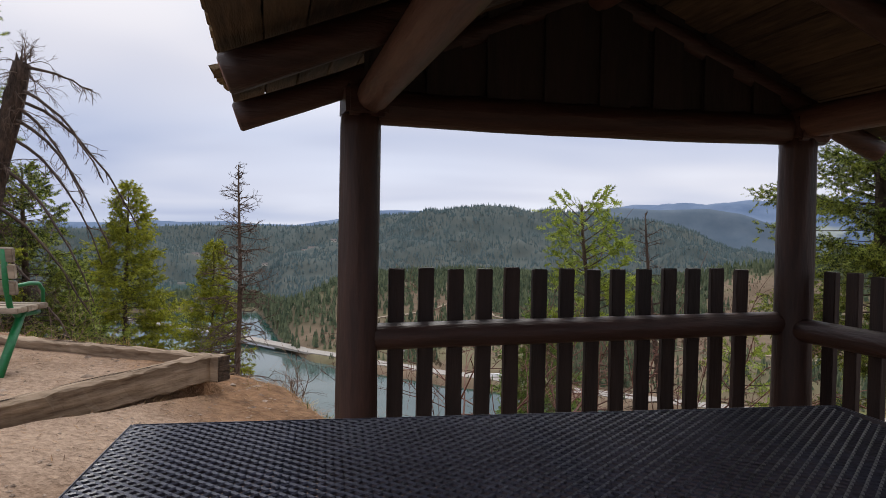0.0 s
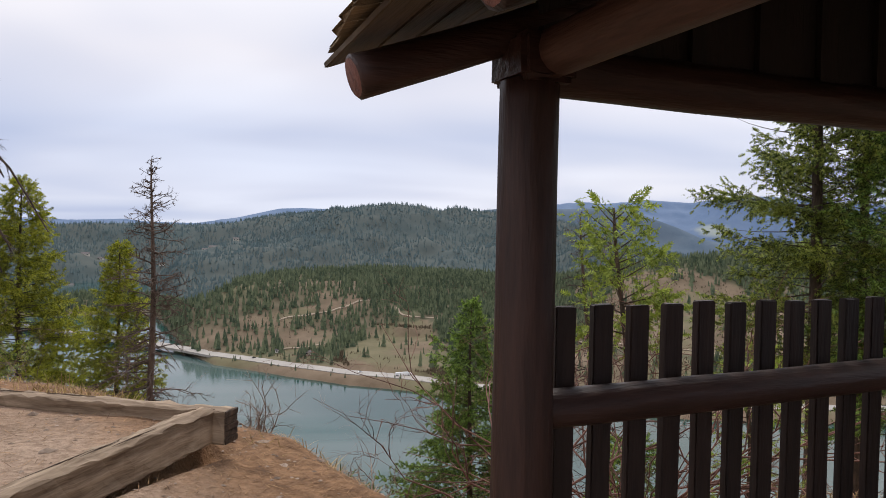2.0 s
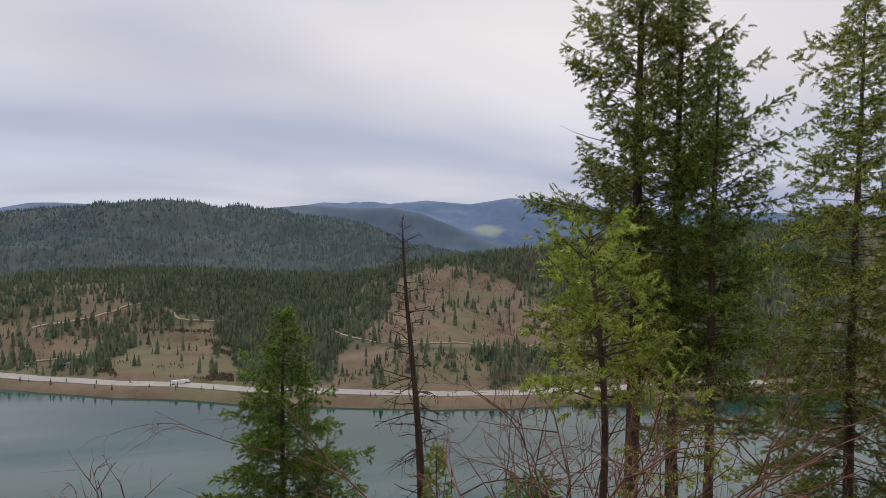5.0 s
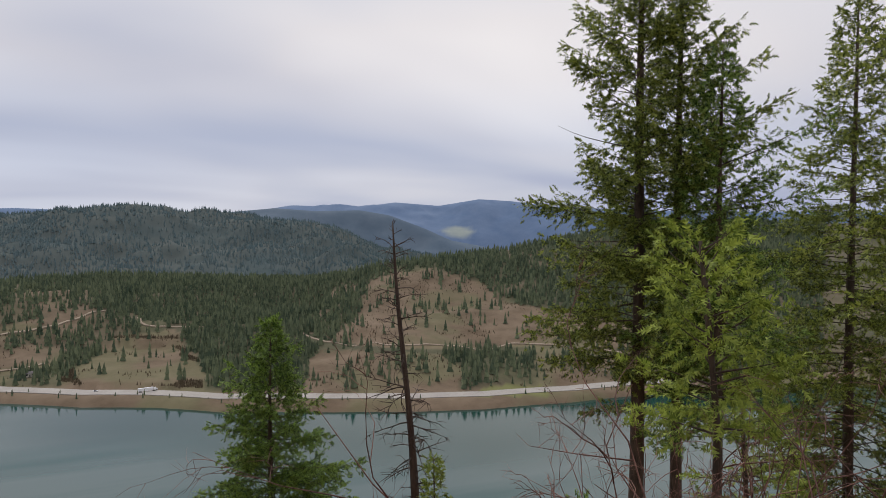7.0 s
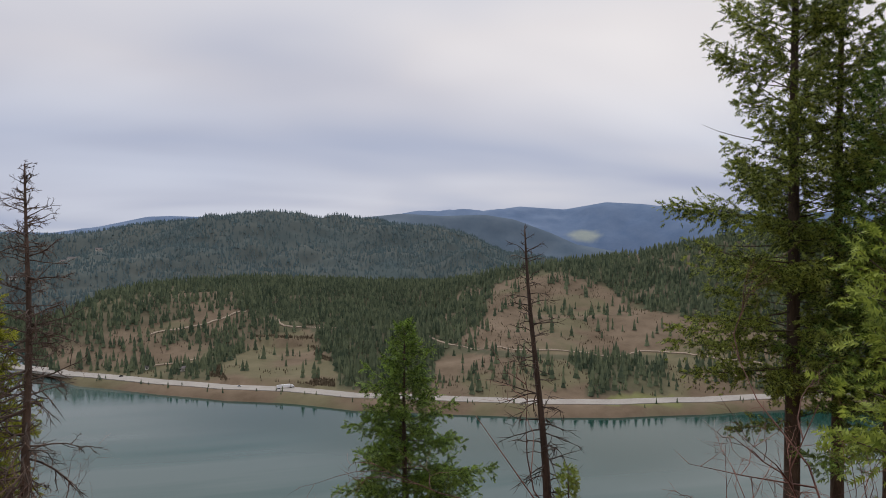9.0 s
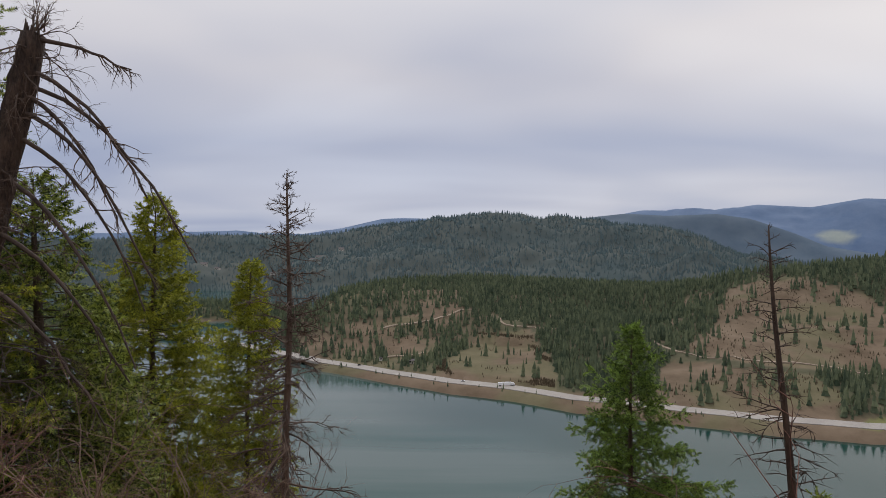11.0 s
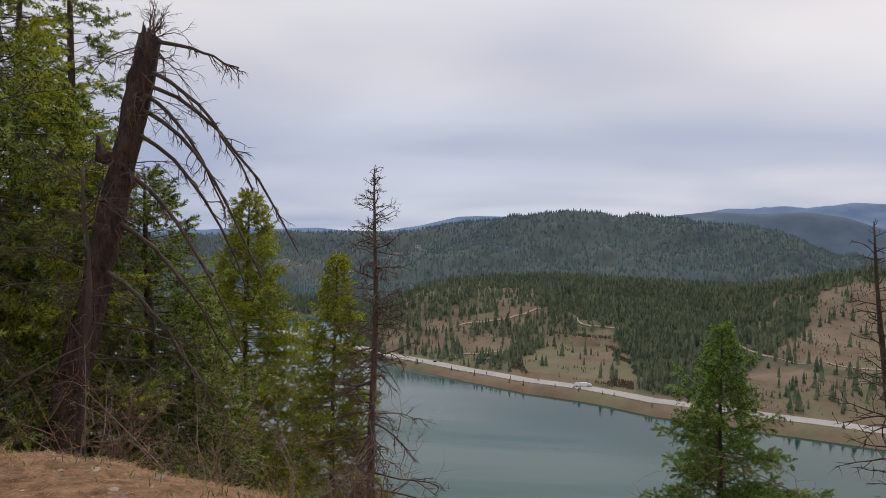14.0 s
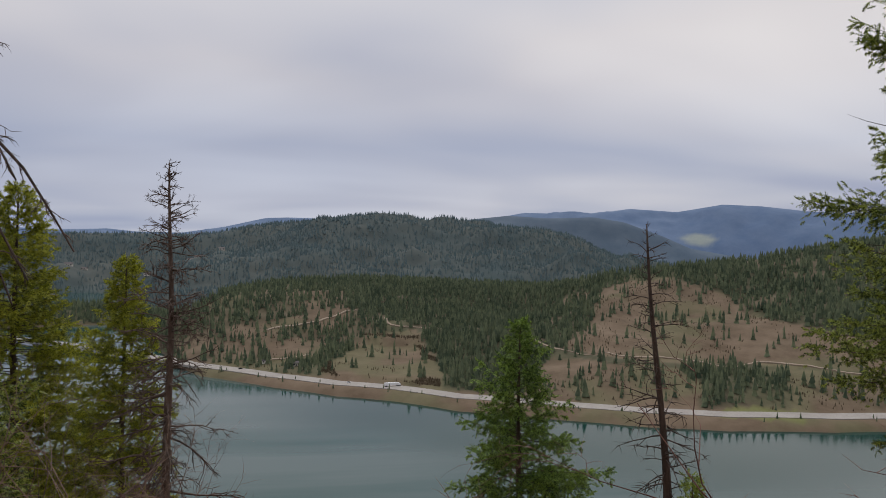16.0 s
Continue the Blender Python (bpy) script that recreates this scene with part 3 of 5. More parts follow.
HIGHWAY = [(-27, 1420), (-24.5, 1350), (-21.5, 1240), (-18.3, 1150), (-14, 1030), (-10.5, 945), (-5, 860), (0, 806), (5, 778), (10, 739), (18.7, 720), (25, 717), (31, 732), (38, 776), (50, 900)]
strip("road", HIGHWAY, 22, 0, ROAD, "pale highway along the far lake shore", "road", LAKE + 7.5)
TRACKS = [[(b, reach(b, e)) for b, e in line] for line in (
    ((3.9, -6.35), (4.0, -6.7), (4.4, -7.0), (5.2, -7.1), (6.8, -7.15), (8.6, -7.2)),
    ((15.8, -7.7), (16.4, -8.1), (17.9, -8.6), (20.8, -8.9), (24, -8.95), (27.3, -8.9), (32.9, -8.7), (36.3, -8.65), (38.5, -8.9), (42, -9.1)),
    ((-5.6, -7.35), (-4.3, -7.1), (-1.6, -6.7), (0.2, -6.1), (1.6, -5.8)),
    ((-6.2, -9.75), (-4.2, -9.6), (-2.0, -9.3)))]
for line in TRACKS:
    strip("road", line, 4.2, 1.0, TRACK, "pale dirt road on the far hillside", "road")

HOUSES = ((-19.6, 2560, 10, 26), (-18.6, 2600, -15, 20), (-12.6, 2330, 5, 24), (-11.3, 2350, 20, 20), (-10.7, 2440, -10, 30), (-14.4, 2450, 15, 20), (-20.6, 2250, 0, 24), (-9.0, 2520, 10, 22), (-16.4, 2480, -20, 22))


# ---- far trees ----
def cone_woods(name, spots, heights, sides, tiers, material, label, seed):
    rng = np.random.default_rng(seed)
    n = len(spots)
    ang = rng.uniform(0, 6.28, n)
    wide = heights * rng.uniform(0.15, 0.24, n)
    lean = rng.normal(0, 0.02, (n, 2)) * heights[:, None]
    vs, ts, base = [], [], 0
    for k in range(tiers):
        lo, hi = k / tiers * 0.85, min(1.0, (k + 1.5) / tiers)
        if k == tiers - 1:
            hi = 1.0
        w = wide * (1 - lo) ** 0.8
        a = ang[:, None] + k + np.arange(sides)[None, :] * 2 * np.pi / sides
        rr = w[:, None] * rng.uniform(0.7, 1.25, (n, sides))
        ring = np.stack([spots[:, None, 0] + rr * np.cos(a), spots[:, None, 1] + rr * np.sin(a), spots[:, None, 2] + (lo * heights)[:, None] + rng.uniform(-0.06, 0.04, (n, sides)) * heights[:, None]], -1)
        top = spots + np.stack([lean[:, 0], lean[:, 1], hi * heights], 1)
        v = np.concatenate([ring, top[:, None, :]], 1)
        s = np.arange(sides)
        tri = np.stack([s, (s + 1) % sides, np.full(sides, sides)], 1)
        vs.append(v.reshape(-1, 3))
        ts.append((np.arange(n)[:, None, None] * (sides + 1) + tri[None]).reshape(-1, 3) + base)
        base += n * (sides + 1)
    return tagged(new(name, mesh_of(name, np.concatenate(vs), [np.concatenate(ts)], material)), label, "trees", kind="stuff")


def scatter(n, b0, b1, r0, r1, seed):
    rng = np.random.default_rng(seed)
    b = np.radians(rng.uniform(b0, b1, n))
    r = np.sqrt(rng.uniform(r0 ** 2, r1 ** 2, n))
    x, y = HUB[0] + r * np.sin(b), HUB[1] + r * np.cos(b)
    return np.stack([x, y, land(x, y)], 1), rng


spots, rng = scatter(62000, -36, 56, 690, 1900, 51)
bb, steep, rr = sight(*spots.T)
chance = wooded(*spots.T) * (rr > column(SHORE, bb) + np.where(bb < -11.5, 6, 58)) * (rr < column(CREST, bb, 2) + 120)
for line in TRACKS[:2]:
    gap = rr - np.interp(bb, [p[0] for p in line], [p[1] for p in line])
    chance = chance * ~((bb > line[0][0]) & (bb < line[-1][0]) & (gap > -34) & (gap < 9) & (rng.uniform(0, 1, len(bb)) < 0.9))
spots = spots[rng.uniform(0, 1, len(spots)) < chance]
cone_woods("hillside_conifers", spots, 7 + 14 * rng.uniform(0, 1, len(spots)) ** 1.3, 6, 3, HILL_TREE, "scattered dark conifers on the brown far hillside", 52)
spots, rng = scatter(26000, -12, 46, 720, 1500, 57)
bb, steep, rr = sight(*spots.T)
spots = spots[(wooded(*spots.T) < 0.3) & (rr > column(SHORE, bb) + 58) & (rr < column(CREST, bb, 2)) & (waves(spots[:, 0] * 0.02, spots[:, 1] * 0.02, 63, 3) > rng.uniform(-0.2, 0.9, len(rr)))]
# scrub rows added along contours, standing in for the terraces' dark bands
rows, rng2 = scatter(30000, -3, 9, 780, 1150, 61)
rb, re_, rr = sight(*rows.T)
rows = rows[inside(rb, re_, STANDS[2][1]) & (np.mod(rows[:, 2] + 1.2 * waves(rows[:, 0] * 0.01, rows[:, 1] * 0.01, 65, 2), 9.0) < 2.2)]
spots = np.concatenate([spots, rows])
cone_woods("hillside_scrub", spots, rng.uniform(1.2, 4.0, len(spots)), 5, 1, SCRUB, "low brown scrub on the bare far hillside, with rows drawing terrace bands", 60)
spots, rng = scatter(900, -12, 44, 700, 960, 58)
rr = np.hypot(spots[:, 0] - HUB[0], spots[:, 1] - HUB[1])
bb = np.degrees(np.arctan2(spots[:, 0] - HUB[0], spots[:, 1] - HUB[1]))
spots = spots[np.abs(rr - column(SHORE, bb) - 22) < 7]
cone_woods("shore_bushes", spots, rng.uniform(2.5, 7, len(spots)), 6, 2, HILL_TREE, "small dark bushes and trees along the far shore", 59)
spots, rng = scatter(40000, -36, 56, 1600, 3000, 53)
bb = np.degrees(np.arctan2(spots[:, 0] - HUB[0], spots[:, 1] - HUB[1]))
rr = np.hypot(spots[:, 0] - HUB[0], spots[:, 1] - HUB[1])
keep = (rr > column(CREST, bb, 2) + 150) & (waves(spots[:, 0] * 0.004, spots[:, 1] * 0.004, 54, 4) > rng.uniform(-1.1, 0.1, len(spots)))
for hb, hr, *_ in HOUSES:
    keep &= ~((np.abs(bb - hb) < 0.55) & (rr > hr - 130) & (rr < hr + 25))
spots = spots[keep]
cone_woods("ridge_conifers", spots, rng.uniform(7, 15, len(spots)), 5, 1, HAZED_TREE, "dense forest on distant ridges, blued by haze in its colour", 55)


# ---- shelter ----
shelter = thing("picnic_shelter", pose(0.72, 3.68, 0.06, 0, 0, 14), "dark-stained log picnic shelter with a shake roof", "shelter")
W, DEEP, PITCH = 2.42, 3.9, radians(22)
SL = math.tan(PITCH)


def shelter_log(name, p, q, r0, r1, seed, material, label="", bow=0.012):
    me = log(p, q, r0, r1, seed, bow=bow)
    me.materials[0] = material
    me.materials.append(LOG_END)
    last = len(me.polygons) - 28
    for f in me.polygons:
        if f.index >= last:
            f.material_index = 1
    return part(name, me, material, shelter, label)


for i, (px, py, r) in enumerate(((0.01, 0, 0.095), (W, 0, 0.1), (0, -DEEP, 0.09), (W, -DEEP, 0.09))):
    shelter_log("post", (px, py, -0.35), (px, py, 1.84), r * 1.05, r * 0.98, 10 + i, LOG, bow=0.004)
shelter_log("tie_beam", (-0.04, 0.0, 1.88), (W + 0.16, 0.0, 1.90), 0.085, 0.085, 21, LOG_ALONG, bow=0.008)
shelter_log("tie_beam", (-0.16, -DEEP, 1.88), (W + 0.16, -DEEP, 1.88), 0.085, 0.085, 22, LOG_ALONG)
shelter_log("plate_log", (0.055, 0.06, 1.915), (0.055, -DEEP - 0.2, 1.915), 0.078, 0.088, 23, LOG_BACK, "brown log with a long drying crack", 0.008)
shelter_log("plate_log", (W, 0.14, 1.93), (W, -DEEP - 0.2, 1.93), 0.085, 0.09, 24, LOG_BACK, bow=0.008)
ridge_z = 2.07 + W / 2 * SL
for px in (0.01, W):
    part("bearing_block", boxed((0.2, 0.22, 0.15), pose(px + 0.012, 0.0, 1.895, 0, 0, 3), 0.02, 0.004), LOG_ALONG, shelter)
shelter_log("ridge_log", (W / 2, 0.2, ridge_z - 0.05), (W / 2, -DEEP - 0.2, ridge_z - 0.05), 0.08, 0.08, 25, LOG_BACK)
for i, py in enumerate((0.02, -0.88, -1.85, -2.85, -DEEP)):
    for s in (0, 1):
        e = -0.55
        a = (e, py, 2.05 + e * SL - 0.03)
        q = (W / 2 + 0.02, py, 2.05 + W / 2 * SL)
        if s:
            a, q = (W - a[0], *a[1:]), (W - q[0], *q[1:])
        shelter_log("rafter", a, q, 0.066, 0.06, 30 + 2 * i + s, LOG_ALONG)
# sheathing boards run along the roof; shakes lie over them in courses
for s in (0, 1):
    for k in range(13):
        along = -0.56 + 0.145 * k
        if along > W / 2 + 0.02:
            break
        x, z = along + 0.06, 2.05 + along * SL + 0.10
        m = pose(W - x if s else x, -DEEP / 2 + 0.02, z, 0, 22 if s else -22, 0)
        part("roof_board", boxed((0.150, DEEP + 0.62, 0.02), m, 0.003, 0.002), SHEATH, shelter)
shake_meshes = []
for k in range(4):
    bm = bmesh.new()
    rng_ = random.Random(k)
    w, l = (0.15, 0.20, 0.24, 0.17)[k], 0.42
    box(bm, (l, w, 0.022), pose(l / 2, 0, 0.011), 0.003, 0.003)
    for p in bm.verts:
        p.co.z *= 1.0 - 0.55 * p.co.x / l
        if p.co.x < 0.05:
            p.co.x += rng_.uniform(-0.02, 0.02)
    me = bpy.data.meshes.new("shingle")
    bm.to_mesh(me)
    bm.free()
    me.materials.append(SHAKE)
    shake_meshes.append((me, w))
rnd = random.Random(7)
for s in (0, 1):
    for course in range(7):
        along, y = -0.585 + 0.275 * course, 0.30
        while y > -DEEP - 0.3:
            me, w = rnd.choice(shake_meshes)
            x = along + rnd.uniform(-0.03, 0.03)
            z = 2.05 + x * SL + 0.108 + 0.018 * (course % 2)
            ob = part("shingle", me, SHAKE, shelter)
            ob.matrix_local = pose(W - x if s else x, y - w / 2, z, rnd.uniform(-1.5, 1.5), (-17.5 if not s else -17.5), 180 if s else 0)
            y -= w + rnd.uniform(0.002, 0.02)
# boards that fill the gable over the tie beam
for k in range(16):
    x0 = 0.02 + k * (W - 0.04) / 16
    x1 = x0 + (W - 0.04) / 16 + 0.02
    for py in (-0.02, -DEEP + 0.02):
        bm = bmesh.new()
        top = lambda x: 2.14 + min(x, W - x) * SL
        shift = 0.026 * (k % 2)
        vs = [bm.verts.new((x, y + shift, z)) for y in (py - 0.012, py + 0.012) for x, z in ((x0, 1.86), (x1, 1.86), (x1, top(x1)), (x0, top(x0)))]
        for f in ((3, 2, 1, 0), (4, 5, 6, 7), (0, 1, 5, 4), (1, 2, 6, 5), (2, 3, 7, 6), (3, 0, 4, 7)):
            bm.faces.new([vs[i] for i in f])
        bmesh.ops.recalc_face_normals(bm, faces=bm.faces)
        part("gable_board", bm, GABLE, shelter)


# ---- railings ----
def railing(m, length, count, first, gap, seed, label):
    rail = thing("railing", m, label, "railing", "railings of the shelter")
    for z0, z1, thick, k in ((0.857, 0.89, 0.064, 0), (0.20, 0.205, 0.058, 40)):
        me = log((0.04, 0.0, z0), (length - 0.04, 0.0, z1), thick, thick, seed + k, bow=0.01)
        me.materials[0] = LOG_ALONG
        part("rail_log", me, LOG_ALONG, rail)
    r = random.Random(seed)
    for k in range(count):
        x = first + gap * k
        h = 1.18 + r.uniform(-0.006, 0.006)
        m2 = pose(x, 0.086, -0.1 + (h + 0.1) / 2, 0, r.uniform(-0.4, 0.4), r.uniform(-2, 2))
        part("picket", boxed((0.077, 0.036, h + 0.1), m2, 0.004, 0.0015), PICKET, rail)
    return rail


base = Matrix.Translation((0.72, 3.68, 0.0)) @ pose(0, 0, 0, 0, 0, 14)
railing(base, W, 14, 0.205, 0.1488, 3, "dark-stained log rail with flat wooden pickets")
railing(base @ pose(W, 0, 0, 0, 0, -90), DEEP, 24, 0.17, 0.152, 5, "dark-stained log rail with flat wooden pickets, side of shelter")


# ---- picnic table ----
def picnic_table():
    tb = thing("picnic_table", base @ pose(-0.731, -1.379, 0.07, 0, 0, -4.2), "black coated steel picnic table with an expanded mesh top", "table")
    length, wide, top = 2.01, 0.72, 0.785
    soup = Soup()
    cx, cy = 0.036, 0.034
    nx, ny = int(length / cx), int(wide / cy)
    # strands of expanded metal: zigzags that touch at the knuckles
    vs, qs, n = [], [], 0
    for row in range(ny):
        for half in (0, 1):
            k = np.arange(nx * 2 + 1)
            x = k * cx / 2
            y = -(row * 2 + half + 0.5) * cy / 2 + np.where((k + half) % 2 == 0, 1, -1) * cy * 0.25
            wd, th = 0.0042, 0.008
            ring = np.stack([np.stack([x, y + wd, np.full_like(x, top)], 1), np.stack([x, y - wd, np.full_like(x, top - 0.002)], 1), np.stack([x, y - wd, np.full_like(x, top - th)], 1), np.stack([x, y + wd, np.full_like(x, top - th)], 1)], 1)
            i = (np.arange(len(k) - 1)[:, None] * 4 + np.arange(4)[None, :]).ravel()
            j = (np.arange(len(k) - 1)[:, None] * 4 + (np.arange(4)[None, :] + 1) % 4).ravel()
            vs.append(ring.reshape(-1, 3))
            qs.append(np.stack([i, j, j + 4, i + 4], 1) + n)
            n += len(k) * 4
    part("mesh_top", mesh_of("mesh_top", np.concatenate(vs), [np.concatenate(qs)], STEEL), STEEL, tb)
    for x0, y0, sx, sy in ((length / 2, 0.003, length, 0.008), (length / 2, -wide - 0.003, length, 0.008), (-0.003, -wide / 2, 0.008, wide + 0.014), (length + 0.003, -wide / 2, 0.008, wide + 0.014)):
        part("edge_rim", boxed((sx, sy, 0.035), pose(x0, y0, top - 0.0165), 0.003), STEEL, tb)
    for x in (0.4, 1.0, 1.6):
        part("cross_bar", boxed((0.03, wide, 0.025), pose(x, -wide / 2, top - 0.018), 0.003), STEEL, tb)
    for x in (0.4, 1.6):
        for y, dy in ((-0.12, 0.05), (-wide + 0.12, -0.05)):
            s = Soup()
            s.tube([(x, y, top - 0.03), (x, y + dy, 0.35), (x, y + dy * 2, -0.02)], [0.026] * 3, 10)
            part("leg", s.mesh("leg", STEEL), STEEL, tb)
    return tb


picnic_table()


# ---- timbers and bench ----
def timber(p, q, wide, high, z0, z1, seed, label):
    p, q = Vector((*p, z0)), Vector((*q, z1))
    d = q - p
    ang = math.degrees(math.atan2(d.y, d.x))
    tilt = -math.degrees(math.atan2(d.z, math.hypot(d.x, d.y)))
    rng = np.random.default_rng(seed)
    n = max(8, int(d.length / 0.06))
    prof = [(-0.5, -0.44), (-0.46, -0.5), (0.46, -0.5), (0.5, -0.44), (0.5, -0.1), (0.5, 0.42), (0.44, 0.5), (0.1, 0.49), (-0.1, 0.485), (-0.43, 0.5), (-0.5, 0.42), (-0.5, 0.0)]
    xs = np.linspace(0, d.length, n)
    v = np.zeros((n, len(prof), 3))
    for k, (a, b) in enumerate(prof):
        v[:, k, 0] = xs
        v[:, k, 1] = a * wide + rng.normal(0, 0.004, n)
        v[:, k, 2] = b * high - high / 2 + rng.normal(0, 0.003, n) - (0.012 * np.abs(rng.normal(0, 1, n)) if k in (6, 9) else 0)
    m = len(prof)
    i = (np.arange(n - 1)[:, None] * m + np.arange(m)[None, :]).ravel()
    j = (np.arange(n - 1)[:, None] * m + (np.arange(m)[None, :] + 1) % m).ravel()
    verts = np.concatenate([v.reshape(-1, 3), [[0.004, 0, -high / 2], [d.length - 0.004, 0, -high / 2]]])
    s = np.arange(m)
    e = (s + 1) % m
    caps = np.concatenate([np.stack([s, e, np.full(m, n * m)], 1), np.stack([e + (n - 1) * m, s + (n - 1) * m, np.full(m, n * m + 1)], 1)])
    ob = thing("landscape_timber", Matrix.Translation(p) @ pose(0, 0, 0, 0, tilt, ang), label, "timber", "timbers edging the terrace")
    part("beam", mesh_of("beam", verts, [np.stack([i, i + m, j + m, j], 1), caps], TIMBER), TIMBER, ob)
    # the sawn end: rough grain in bands, set a little proud
    rnd_ = random.Random(seed)
    for k in range(5):
        z = -high * (0.12 + 0.19 * k)
        part("end_grain", boxed((0.012, wide * 0.92, high * 0.17), pose(-0.001 - 0.005 * rnd_.random(), 0, z), 0.002, 0.002), TIMBER_END, ob, "dark split end grain")
    for k in range(7):
        x, y = rnd_.uniform(0.15, d.length - 0.5), rnd_.uniform(-0.35, 0.35) * wide
        crack = Soup()
        run = rnd_.uniform(0.2, 0.5)
        crack.tube([(x, y, 0.0015), (x + run / 2, y + rnd_.uniform(-0.006, 0.006), 0.002), (x + run, y, 0.0015)], [0.001, 0.0035, 0.001], 5, False)
        part("crack", crack.mesh("crack", TIMBER_END), TIMBER_END, ob)
    return ob


timber((-0.60, 5.46), (-1.62, 3.20), 0.13, 0.19, 0.44, 0.40, 61, "weathered squared timber half lifted off the dirt")
timber((-0.46, 5.45), (-3.3, 6.60), 0.13, 0.19, 0.435, 0.40, 62, "weathered squared timber sunk along the terrace edge")


def park_bench(m):
    b = thing("park_bench", m, "green steel park bench with weathered wooden slats", "bench")
    # x runs along the seat, y towards the sitter's front
    for x in (0.06, 1.44):
        s = Soup()
        s.tube([(x, 0.02, 0.86), (x, 0.05, 0.62), (x, 0.10, 0.47), (x, 0.17, 0.405), (x, 0.40, 0.40), (x, 0.46, 0.40)], [0.02] * 6, 8)
        part("side_frame", s.mesh("side_frame", GREEN), GREEN, b)
        s = Soup()
        s.tube([(x, 0.06, 0.60), (x, 0.34, 0.61), (x, 0.46, 0.60), (x, 0.52, 0.55), (x, 0.525, 0.42)], [0.015] * 5, 8)
        part("armrest", s.mesh("armrest", GREEN), GREEN, b)
        for y0, y1 in ((0.24, -0.07),):
            s = Soup()
            s.tube([(x, y0, 0.41), (x, y1, -0.04)], [0.03, 0.03], 8)
            part("leg", s.mesh("leg", GREEN), GREEN, b)
    for k in range(3):
        part("seat_slat", boxed((1.5, 0.125, 0.04), pose(0.75, 0.14 + 0.14 * k, 0.445), 0.006, 0.002), SLAT, b)
    for k in range(3):
        part("back_slat", boxed((1.5, 0.04, 0.095), pose(0.75, 0.075 - 0.02 * k, 0.60 + 0.11 * k, 10), 0.006, 0.002), SLAT, b)
    return b


park_bench(Matrix.Translation((-3.20, 4.88, float(land(-1.9, 5.1)) - 0.02)) @ pose(0, 0, 0, 0, 0, 3))


# ---- trees ----
def spray_template():
    tris, v = [], []
    for k in range(5):
        x = 0.06 + 0.17 * k
        w = 0.33 * (1 - 0.62 * abs(x - 0.35) / 0.65)
        for s in (-1, 1):
            i = len(v)
            v += [(x - 0.07, 0, 0), (x + 0.11, 0, 0.0), (x + 0.20, s * w, -0.10 + 0.13 * (k % 2))]
            tris.append((i, i + 1, i + 2) if s > 0 else (i + 1, i, i + 2))
    i = len(v)
    v += [(0.72, -0.05, 0), (0.72, 0.05, 0), (1.05, 0, -0.02)]
    tris.append((i, i + 1, i + 2))
    return np.array(v), np.array(tris)


SPRAY_V, SPRAY_T = spray_template()


def place_sprays(soup, pos, way, size, rng, flat=1.3):
    n = len(pos)
    way = way / (np.linalg.norm(way, axis=1)[:, None] + 1e-9)
    up = np.array([0, 0, 1.0]) + rng.normal(0, flat, (n, 3))
    side = np.cross(up, way)
    side /= np.linalg.norm(side, axis=1)[:, None] + 1e-9
    nor = np.cross(way, side)
    v = pos[:, None, :] + size[:, None, None] * (SPRAY_V[None, :, 0:1] * way[:, None, :] + SPRAY_V[None, :, 1:2] * side[:, None, :] + SPRAY_V[None, :, 2:3] * nor[:, None, :])
    m = len(SPRAY_V)
    soup.add(v.reshape(-1, 3), (np.arange(n)[:, None, None] * m + SPRAY_T[None]).reshape(-1, 3))


